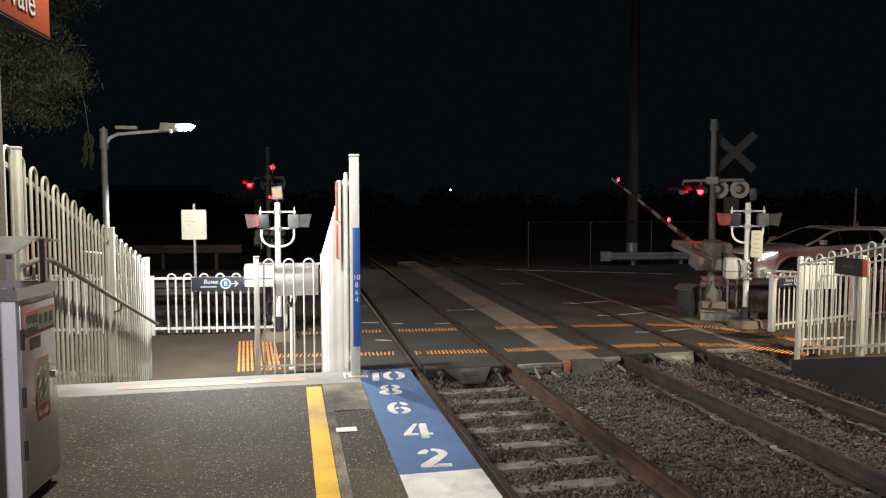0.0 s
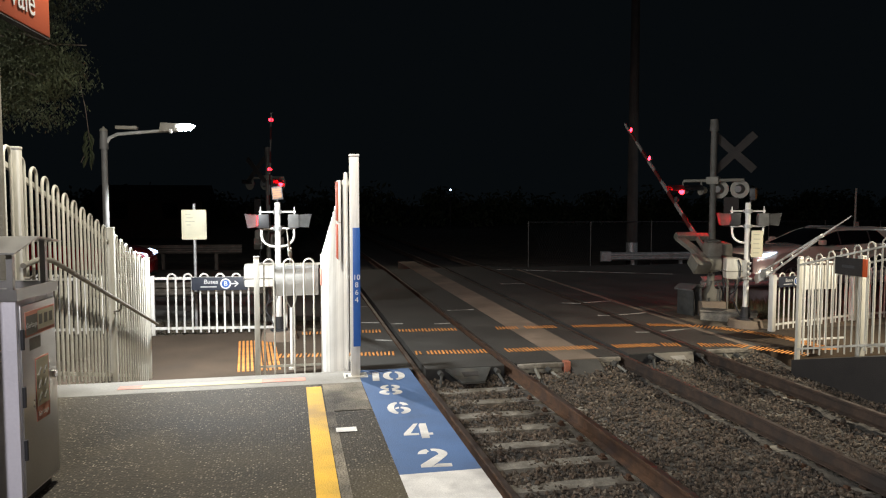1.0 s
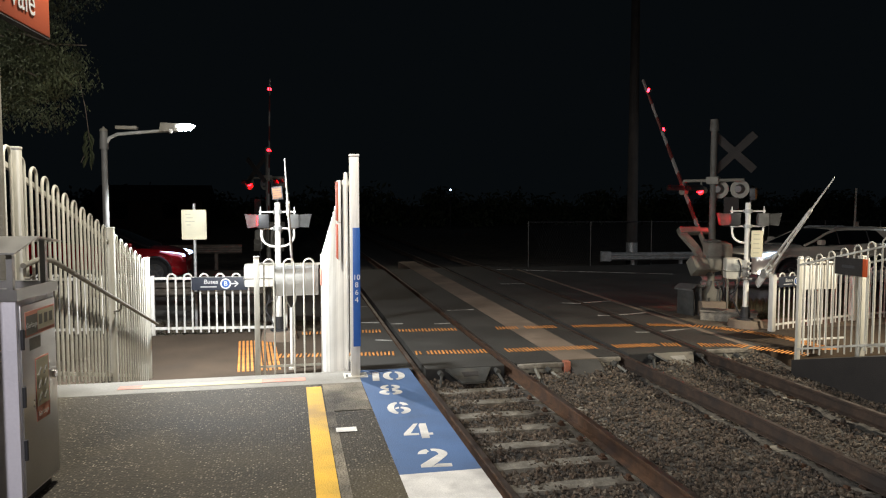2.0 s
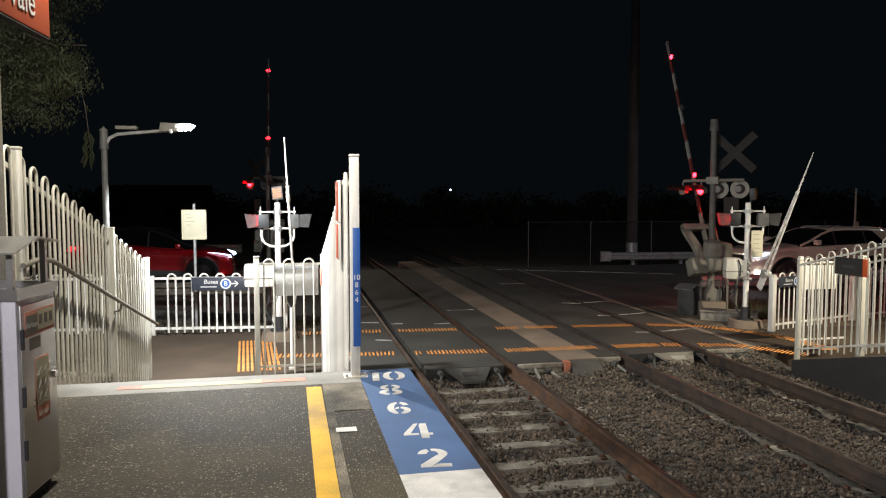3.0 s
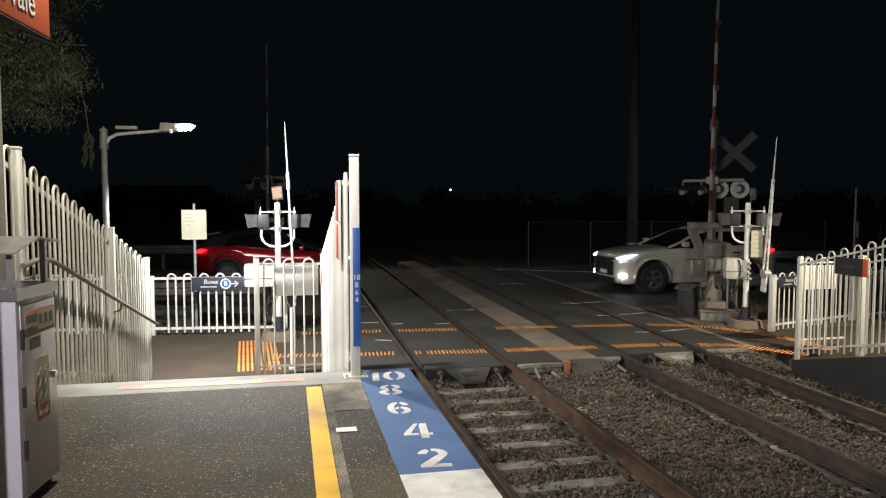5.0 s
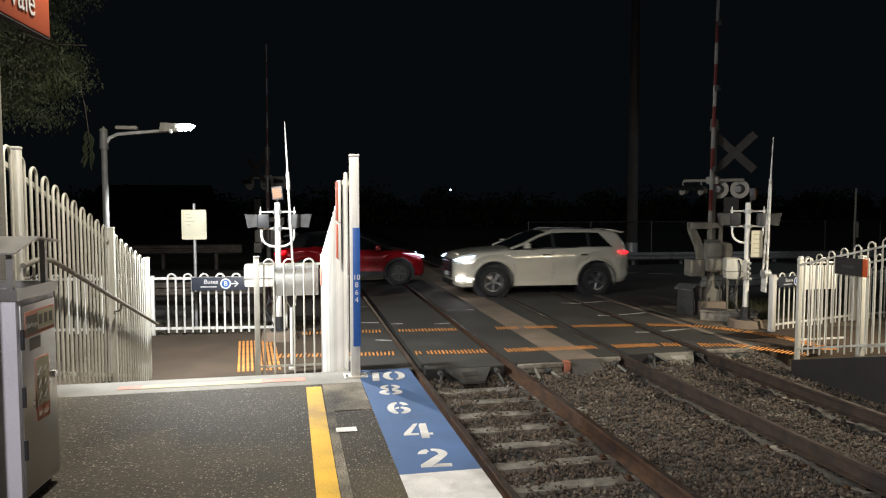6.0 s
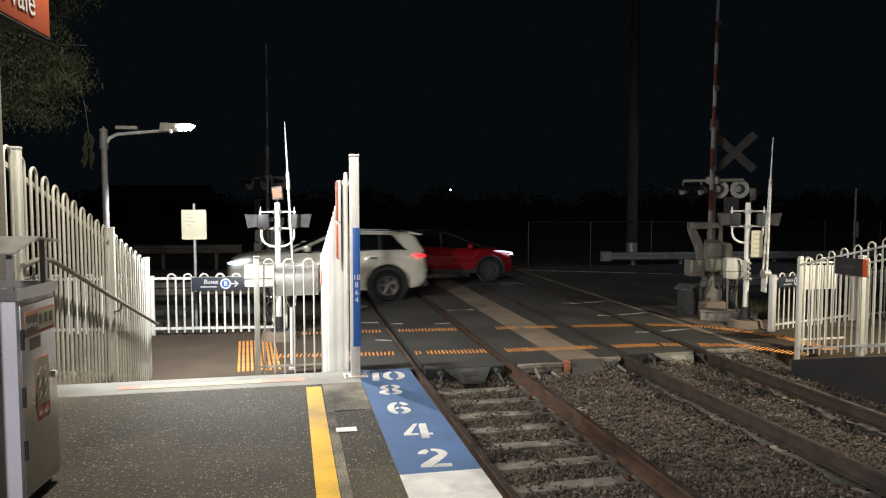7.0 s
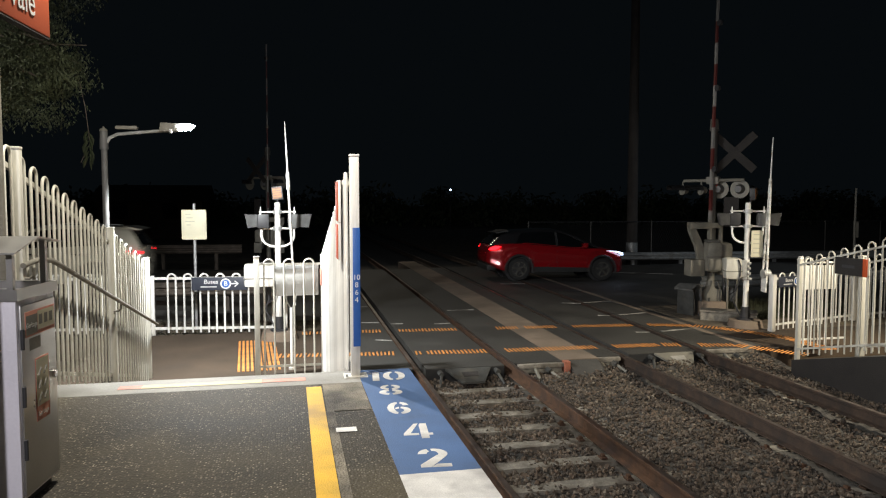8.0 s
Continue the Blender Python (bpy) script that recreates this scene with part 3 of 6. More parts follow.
for k, (z0, z1) in enumerate(((2.33, 2.69), (1.98, 2.30))):
    s = thing("ramp_sign", pose(0.452, 6.64, 0), "orange reflective sign panel on a white backing on the fence", "sign", "orange fence signs")
    part("panel", box(B(), -0.022, -0.014, -0.012, 0.24, z0, z1, 0.003), M["orange_sign"], s)
    part("backing", box(B(), -0.013, 0.012, -0.02, 0.26, z0 - 0.01, z1 + 0.01, 0.004), M["fence_white"], s)
s = thing("ramp_sign", pose(0.447, 10.35, 0), "small red reflector plate at the fence end", "sign", "orange fence signs")
part("panel", box(B(), -0.02, 0.0, -0.01, 0.12, 1.32, 1.56, 0.004), M["red_paint"], s)

gate = hoop_fence("barrier_fence", (-0.46, 10.55, 0.0), (0.44, 10.55, 0.0), 1.69, 0.28, M["fence_grey"], "weathered grey hooped barrier at the foot of the ramp", "barriers", posts=(0.0,), post_rise=0.05, first=0.03, post_w=0.075, rail_w=0.03, gap=0.03, rails=(0.11, 1.615))
board = thing("notice_board", pose(0.06, 10.63, 0), "plain grey sheet metal back of a notice board on the barrier", "notice board")
part("panel", box(B(), -0.30, 0.35, 0, 0.03, 1.15, 1.60, 0.008), M["plain_sheet"], board)
part("stiffener", box(B(), -0.30, 0.35, -0.012, -0.001, 1.545, 1.585), M["galv"], board)

# handrail
hr = thing("handrail", pose(0, 0, 0), "round grey steel handrail sloping along the ramp fence", "handrail")
part("rail_tube", tube(B(), [(-1.93, 5.86, 2.03), (-1.91, 6.15, 2.055), (-1.88, 6.35, 2.03), (-1.87, 6.5, 1.985), (-1.87, 10.75, 0.80), (-1.87, 10.95, 0.745)], 0.021, 10), M["dull"], hr)
for y in (5.9, 8.7):
    z = 2.03 if y < 6 else 1.985 - 0.279 * (y - 6.5)
    part("bracket", tube(B(), [(-1.95, y, z - 0.1), (-1.90, y, z - 0.1), (-1.872, y, z - 0.075), (-1.87, y, z - 0.018)], 0.011, 6), M["dull"], hr)

# low white fence behind the path, and its sign
low = hoop_fence("path_fence", (-6.9, 14.95, 0.0), (-0.08, 14.1, 0.0), 1.15, 0.30, M["fence_white"], "low bright white hooped steel fence behind the path", "path fences", posts=(0.0, 0.3, 0.64, 1.0), post_rise=-0.03, first=0.1, gap=0.03, rails=(0.08, 1.065), bar=0.019, rail_w=0.05)


def bus_sign(m, w, label):
    s = thing("bus_sign", m, label, "sign", "bus signs")
    h = w * 0.24
    part("panel", box(B(), -w / 2, w / 2, -0.012, 0.0, -h / 2, h / 2, 0.004), M["navy"], s)
    lettering("letters", "Buses", h * 0.46, M["white"], s, pose(-w * 0.15, -0.0135, h * 0.14, 90, 0, 0), 0.0008)
    part("small_text_bar", box(B(), -w * 0.34, -w * 0.05, -0.0145, -0.0125, -h * 0.27, -h * 0.2), M["white"], s)
    part("roundel", rod(B(), (w * 0.11, -0.0125, 0), (w * 0.11, -0.0145, 0), h * 0.4, seg=28), M["white"], s)
    part("roundel_inner", rod(B(), (w * 0.11, -0.014, 0), (w * 0.11, -0.0165, 0), h * 0.3, seg=28), M["blue_sign"], s)
    lettering("letter", "B", h * 0.5, M["white"], s, pose(w * 0.11, -0.0175, 0, 90, 0, 0), 0.0008)
    bm = tube(B(), [(w * 0.2, -0.0145, 0), (w * 0.33, -0.0145, 0)], 0.012, 6)
    tube(bm, [(w * 0.27, -0.0145, h * 0.22), (w * 0.335, -0.0145, 0), (w * 0.27, -0.0145, -h * 0.22)], 0.012, 6)
    part("arrow", bm, M["white"], s)
    return s


bus_sign(pose(-1.30, 14.20, 0.965, 0, 0, -7.1), 1.04, "dark bus direction sign with white words and arrow")

# ---------------------------------------------------------------- lamp and notice by the path
lp = thing("path_lamp", pose(-2.37, 10.3, 0), "grey steel lamp post with a bright lamp on a long arm", "lamp post")
part("pole", rod(rod(B(), (0, 0, -0.4), (0, 0, 3.26), 0.044, 0.038, 14), (0, 0, 3.2), (0, 0, 3.44), 0.056, 0.046, 14), M["grey_house"], lp)
part("cap", rod(rod(B(), (0, 0, 3.44), (0, 0, 3.47), 0.056, 0.038, 14), (0, 0, 3.47), (0, 0, 3.5), 0.022, 0.008, 10), M["dull"], lp)
part("arm", tube(B(), [(0.015, 0, 3.25), (0.07, 0, 3.35), (0.17, 0, 3.40), (0.45, 0, 3.43), (0.76, 0, 3.46)], 0.022, 8), M["galv"], lp)
part("control_box", box(B(), 0.15, 0.42, -0.05, 0.05, 3.465, 3.51, 0.011), M["dull"], lp)
hd = part("lamp_head", prism(B(), [(0.70, 3.44), (0.91, 3.45), (0.96, 3.49), (1.14, 3.50), (1.13, 3.53), (0.92, 3.55), (0.72, 3.56)], -0.08, 0.08, "y"), M["dull"], lp)
part("diffuser", prism(B(), [(0.92, 3.51), (0.98, 3.483), (1.08, 3.483), (1.165, 3.518), (1.10, 3.545), (0.98, 3.548)], -0.095, -0.082, "y"), M["lamp_white"], hd, "glowing white lamp face")
part("lens", prism(B(), [(0.92, 3.475), (1.10, 3.487), (1.09, 3.475), (0.93, 3.463)], -0.075, 0.075, "y"), M["lamp_white"], hd, "glowing white lamp face")
part("sensor", rod(B(), (0.85, -0.075, 3.42), (0.85, -0.075, 3.475), 0.016, 0.024, 10), M["white"], hd)

ns = thing("notice_sign", pose(-1.83, 15.0, 0), "cream notice sign on a thin galvanised post", "sign")
part("post", rod(B(), (0, 0, -0.1), (0, 0, 2.48), 0.03, seg=12), M["galv"], ns)
pn = part("panel", box(B(), -0.235, 0.235, -0.055, -0.035, 1.77, 2.36, 0.02), M["paper"], ns)
for k in range(4):
    part("text_bar", box(B(), -0.14 if k % 2 else -0.16, -0.06 + 0.04 * ((k * 7) % 3), -0.058, -0.0555, 2.26 - 0.07 * k, 2.28 - 0.07 * k), M["faint"], pn)


# ---------------------------------------------------------------- the pedestrian gates
def ped_lamp(parent, x, z, side, lit):
    """A boxy lamp on the crossarm with a long hood; side: -1 faces left, 1 faces right."""
    h = part("lamp_housing", box(B(), x - 0.10, x + 0.10, -0.1, 0.1, z - 0.13, z + 0.12, 0.02), M["dark"] if side < 0 else M["grey_house"], parent)
    e, r = x + side * 0.102, 0.11
    bm = B()
    a = [bm.verts.new((e, dy, z + dz)) for dy, dz in ((-r, -r), (r, -r), (r, r), (-r, r))]
    b = [bm.verts.new((e + side * (0.17 + 0.05 * (dz > 0)), dy * 1.15, z + dz * 1.12)) for dy, dz in ((-r, -r), (r, -r), (r, r), (-r, r))]
    for i in range(4):
        bm.faces.new((a[i], a[(i + 1) % 4], b[(i + 1) % 4], b[i]))
    bmesh.ops.solidify(bm, geom=bm.faces[:], thickness=0.008)
    part("hood", bm, M["grey_house"], h)
    return h


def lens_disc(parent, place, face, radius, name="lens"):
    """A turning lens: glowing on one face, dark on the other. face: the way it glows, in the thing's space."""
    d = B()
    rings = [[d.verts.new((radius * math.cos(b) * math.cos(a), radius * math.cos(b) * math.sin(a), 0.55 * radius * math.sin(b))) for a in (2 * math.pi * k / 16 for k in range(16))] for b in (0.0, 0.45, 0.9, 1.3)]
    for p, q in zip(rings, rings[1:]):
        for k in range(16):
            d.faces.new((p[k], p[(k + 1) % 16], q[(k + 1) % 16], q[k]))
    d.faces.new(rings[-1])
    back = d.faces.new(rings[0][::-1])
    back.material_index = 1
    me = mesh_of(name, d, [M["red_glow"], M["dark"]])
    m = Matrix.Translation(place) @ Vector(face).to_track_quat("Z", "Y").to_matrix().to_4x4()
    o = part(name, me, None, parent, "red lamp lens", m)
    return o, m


def pedestrian_gate(m, mirrored, flood_turn, flood_shift, label):
    g = thing("pedestrian_gate", m, label, "crossing gate", "pedestrian gates")
    part("footing", rod(B(), (0, 0, -0.05), (0, 0, 0.16), 0.36, 0.31, 10), M["strip"], g)
    part("base_sleeve", rod(rod(B(), (0, 0, 0.14), (0, 0, 0.42), 0.085, seg=14), (0, 0, 0.15), (0, 0, 0.19), 0.16, seg=14), M["dark"], g)
    part("mast", rod(B(), (0, 0, 0.4), (0, 0, 2.5), 0.057, 0.052, 16), M["fence_white"], g)
    for z in (2.33, 2.03):
        ca = part("crossarm", tube(B(), [(-0.33, 0, z), (0.33, 0, z)], 0.018, 8), M["fence_white"], g)
        part("clamp", rod(B(), (0, 0, z - 0.035), (0, 0, z + 0.035), 0.085, seg=14), M["galv"], ca)
    for s in (-1, 1):
        part("finial", rod(B(), (s * 0.3, 0, 2.28), (s * 0.3, 0, 2.42), 0.022, 0.008, 8), M["white"], g)
        part("conduit", tube(B(), [(s * 0.29, 0, 2.05)] + [(s * (0.05 + 0.24 * math.cos(a)), 0, 1.9 - 0.2 * math.sin(a)) for a in (0, 0.4, 0.8, 1.2, 1.57)], 0.022, 8), M["fence_white"], g)
    hl = ped_lamp(g, -0.25, 2.17, -1, True)
    hr_ = ped_lamp(g, 0.28, 2.17, 1, False)
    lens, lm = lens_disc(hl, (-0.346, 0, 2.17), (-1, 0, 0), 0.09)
    fl = part("flood_lamp", box(B(), -0.10, 0.10, -0.05, 0.05, 2.52, 2.76, 0.01), M["dark"], g, "dark flood lamp with an amber face", pose(*flood_shift, 0, 0, flood_turn) @ Matrix.Translation((0, 0, 2.64)) @ Matrix.Rotation(radians(-6), 4, "Y") @ Matrix.Translation((0, 0, -2.64)))
    part("lamp_neck", tube(B(), [(0, 0, 2.48), (flood_shift[0] * 0.6, 0, 2.53), (flood_shift[0], flood_shift[1], 2.56)], 0.02, 6), M["dark"], g)
    part("lamp_face", box(B(), -0.08, 0.08, -0.058, -0.051, 2.545, 2.74), M["amber"], fl)
    for k in range(5):
        part("led_bar", box(B(), -0.085, 0.085, -0.062, -0.0585, 2.555 + 0.042 * k, 2.563 + 0.042 * k), M["dark"], fl)
    bx0, bx1 = (-0.43, -0.12) if mirrored else (-0.60, 0.0)
    mb = part("mechanism_box", box(B(), bx0, bx1, -0.2, 0.16, 0.98, 1.40, 0.06), M["fence_grey"] if mirrored else M["fence_white"], g)
    part("box_lid", box(B(), bx0 - 0.008, bx1 + 0.006, -0.21, 0.17, 1.13, 1.15, 0.006), M["dull"], mb)
    part("box_bracket", box(box(B(), bx1 + 0.002, bx1 + 0.1, -0.14, 0.1, 1.02, 1.36, 0.012), bx1 - 0.02, bx1 + 0.22, -0.05, 0.05, 0.96, 1.0, 0.01), M["galv"], mb)
    part("box_cable", tube(B(), [(bx1 - 0.08, -0.21, 1.38), (bx1 - 0.04, -0.23, 1.25), (bx1 - 0.05, -0.22, 1.0), (bx1 - 0.1, -0.12, 0.75), (bx1 - 0.2, -0.05, 0.66)], 0.014, 6), M["dark"], mb)
    for z in (1.0, 1.1, 1.2, 1.3):
        part("hinge_lug", box(B(), 0.002, 0.06, -0.12, -0.04, z - 0.025, z + 0.02, 0.006), M["galv"], mb)
    part("cable", tube(B(), [(-0.2, 0.05, 0.93), (-0.17, 0.05, 0.75), (-0.24, 0.05, 0.55), (-0.12, 0.04, 0.3), (-0.07, 0.02, 0.2)], 0.016, 6), M["dark"], g)
    return g, lens, lm


def ped_arm(length, label):
    """The swinging arm: a trussed box section with a thin tip; the pivot at the origin, the arm along local +x."""
    a = thing("swing_barrier", Matrix.Identity(4), label, "barrier", "pedestrian barriers")
    part("beam_bar", tube(B(), [(-0.32, 0, -0.065), (0.1, 0, -0.065), (length * 0.64, 0, -0.018)], 0.021, 8), M["fence_white"], a)
    part("beam_bar", tube(B(), [(-0.32, 0, 0.065), (0.1, 0, 0.065), (length * 0.64, 0, 0.018)], 0.021, 8), M["fence_white"], a)
    part("heel_plate", box(B(), -0.36, -0.02, -0.02, 0.02, -0.08, 0.08, 0.01), M["fence_white"], a)
    part("sleeve", rod(B(), (length * 0.60, 0, 0), (length * 0.70, 0, 0), 0.036, 0.03, 10), M["fence_white"], a)
    part("tip", rod(B(), (length * 0.6, 0, 0), (length, 0, 0), 0.022, 0.008, 8), M["fence_white"], a)
    part("hub", rod(B(), (0, -0.05, 0), (0, 0.09, 0), 0.09, seg=16), M["galv"], a)
    for u in (0.25, 0.6, 0.95, 1.3):
        part("rivet_plate", box(B(), u - 0.012, u + 0.012, -0.012, 0.012, -0.055 + 0.02 * u, 0.055 - 0.02 * u, 0.002), M["galv"], a)
    return a


GATE_L, LENS_L, LENS_L_M = pedestrian_gate(pose(-0.20, 13.46, 0), False, -14, (0.01, -0.01, 0.03), "white pedestrian crossing gate mast with red lamp and gear box")
GATE_R, LENS_R, LENS_R_M = pedestrian_gate(pose(8.92, 12.77, 0, 0, 0, -22), True, 68, (0.09, 0.0, 0.03), "grey pedestrian crossing gate mast with red lamp and gear box")
ARM_L = ped_arm(2.94, "white pedestrian barrier arm with a thin tip, rising")
ARM_R = ped_arm(2.66, "white pedestrian barrier arm beyond the tracks, rising")
np_ = part("notice_plate", box(B(), 0.05, 0.27, -0.11, -0.09, 1.42, 1.95, 0.012), M["paper"], GATE_R, "cream notice plate")
for k in range(5):
    part("text_bar", box(B(), 0.09, 0.2 + 0.02 * (k % 2), -0.113, -0.1105, 1.86 - 0.09 * k, 1.88 - 0.09 * k), M["faint"], np_)

rest = thing("arm_rest", pose(0.02, 10.95, 0), "white post with a steel fork that holds the lowered arm", "arm rest")
part("post", rod(rod(B(), (0, 0, 0), (0, 0, 0.93), 0.024, seg=12), (0, 0, 0), (0, 0, 0.03), 0.05, seg=12), M["fence_white"], rest)
for s in (-1, 1):
    part("fork_prong", tube(B(), [(0, 0, 0.9), (s * 0.06, 0, 1.02), (s * 0.085, 0, 1.16)], 0.011, 6), M["dull"], rest)


# ---------------------------------------------------------------- the road barriers
def flasher(parent, y, z, side, board, r=0.2):
    """A round backboard with a hooded lamp; side 1 looks along +x, -1 along -x."""
    bk = part("backboard", rod(B(), (side * 0.10, y, z), (side * 0.115, y, z), r, seg=28), M["dull"], parent)
    part("lamp_pot", rod(B(), (side * -0.03, y, z), (side * 0.1, y, z), 0.07, 0.11, 16), M["grey_house"], bk)
    bm = B()
    n = 10
    for k in range(n + 1):
        a = math.pi * k / n
        for d in (0.117, 0.40 if 2 < k < 8 else 0.34):
            bm.verts.new((side * d, y + 0.125 * math.cos(a), z + 0.125 * math.sin(a)))
    bm.verts.ensure_lookup_table()
    for k in range(n):
        bm.faces.new((bm.verts[2 * k], bm.verts[2 * k + 1], bm.verts[2 * k + 3], bm.verts[2 * k + 2]))
    bmesh.ops.solidify(bm, geom=bm.faces[:], thickness=0.006)
    part("hood", bm, M["dark"], bk)
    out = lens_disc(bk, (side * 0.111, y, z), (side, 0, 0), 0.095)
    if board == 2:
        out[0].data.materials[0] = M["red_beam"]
    return out


def turned_flasher(parent, y, z):
    """A hooded lamp without a backboard, seen from its side."""
    way = Vector((-0.83, 0.56, 0))
    c = Vector((-0.1, y, z - 0.02))
    pot = part("lamp_pot", rod(B(), c - 0.13 * way, c - 0.001 * way, 0.07, 0.11, 16), M["dull"], parent)
    part("hanger", tube(B(), [(0, y, z + 0.19), (-0.06, y, z + 0.12), c - 0.08 * way], 0.016, 6), M["dull"], parent)
    up = Vector((0, 0, 1))
    right = way.cross(up)
    bm = B()
    vs = []
    for k in range(11):
        a = math.pi * k / 10
        e = right * 0.115 * math.cos(a) + up * 0.115 * math.sin(a)
        vs.append((bm.verts.new(c + e), bm.verts.new(c + e + way * (0.30 + 0.06 * math.sin(a)))))
    for p, q in zip(vs, vs[1:]):
        bm.faces.new((p[0], p[1], q[1], q[0]))
    bmesh.ops.solidify(bm, geom=bm.faces[:], thickness=0.006)
    part("hood", bm, M["dark"], pot)
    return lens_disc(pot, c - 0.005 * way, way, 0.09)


def road_barrier(m, label, lamps, zl):
    """The mast with crossbuck, flashers and gear; toward: the way in which the arm reaches (+1: away along y)."""
    g = thing("crossing_signal", m, label, "crossing signal", "road crossing signals")
    part("plinth", box(B(), -0.29, 0.25, -0.28, 0.26, -0.2, 0.36, 0.04), M["strip"], g, "", Matrix.Rotation(radians(-52), 4, "Z"))
    part("mast", rod(B(), (0, 0, 0.9), (0, 0, 4.1), 0.075, 0.068, 16), M["mast_grey"], g)
    part("bell", rod(rod(B(), (0, 0, 4.05), (0, 0, 4.3), 0.10, 0.085, 14), (0, 0, 3.98), (0, 0, 4.06), 0.04, seg=10), M["mast_grey"], g)
    face = Matrix.Rotation(radians(-52), 4, "Z")
    gb = part("gear_case", box(B(), -0.22, 0.11, -0.36, 0.02, 1.0, 1.66, 0.10), M["dull"], g, "rounded grey gear case", face)
    part("case_lid", box(B(), -0.225, 0.115, -0.375, -0.30, 1.33, 1.345, 0.004), M["mast_grey"], gb)
    part("case_lid", box(B(), -0.19, 0.08, -0.385, -0.355, 1.06, 1.29, 0.012), M["dull"], gb)
    part("case_collar", box(B(), -0.19, 0.08, -0.30, 0.0, 1.64, 1.70, 0.02), M["mast_grey"], gb)
    gc = part("motor_case", box(B(), 0.09, 0.43, -0.16, 0.24, 1.14, 1.64, 0.12), M["dull"], g, "darker rounded motor case", face)
    part("motor_strap", box(B(), 0.17, 0.23, -0.175, 0.25, 1.0, 1.3, 0.01), M["galv"], gc)
    part("column", rod(B(), (0, 0, 0.5), (0, 0, 1.05), 0.075, seg=14), M["dull"], g)
    pd = part("pedestal", prism(B(), [(-0.15, 0.34), (0.17, 0.34), (0.17, 0.6), (0.02, 0.64), (-0.03, 0.80), (-0.08, 0.62), (-0.15, 0.5)], -0.18, 0.14, "y"), M["dull"], g, "cast steel foot with a rib", face)
    for x in (-0.11, 0.13):
        part("anchor_bolt", rod(B(), (x, -0.21, 0.34), (x, -0.21, 0.44), 0.022, seg=6), M["dark_plate"], pd)
    part("strut", tube(B(), [(0.05, -0.2, 0.8), (0.12, -0.24, 0.62), (0.1, -0.26, 0.40)], 0.018, 6), M["dark_plate"], pd)
    bk = part("crossbuck", B_cross(), M["near_black"], g, "dull grey back of the crossbuck", pose(0.12, -0.40, 3.57, 0, 0, 0))
    ca = part("crossarm", tube(B(), [(0, -max(abs(q[0]) for q in lamps), zl + 0.19), (0, max(abs(q[0]) for q in lamps), zl + 0.19)], 0.035, 8), M["dull"], g)
    part("junction_box", box(B(), -0.09, 0.09, -0.13, 0.13, zl + 0.11, zl + 0.27, 0.015), M["dull"], ca)
    part("stop_panel", box(B(), 0.10, 0.12, -0.52, -0.2, 1.98, 2.62, 0.01), M["near_black"], g, "dark back of a sign panel")
    ls = []
    for y, s, board in lamps:
        ls.append(flasher(ca, y, zl, s, board) if board else turned_flasher(ca, y, zl))
    part("cable_bundle", tube(B(), [(0.1, -0.1, 1.1), (0.2, -0.2, 0.9), (0.12, -0.25, 0.6), (0.16, -0.2, 0.36)], 0.025, 6), M["dark"], g)
    return g, ls


def B_cross():
    bm = B()
    for s in (-1, 1):
        c = bmesh.ops.create_cube(bm, size=1.0, matrix=Matrix.Translation((0.006 * s, 0, 0)) @ Matrix.Rotation(s * radians(47), 4, "X") @ Matrix.Diagonal((0.012, 0.17, 1.12, 1)))
    return bm


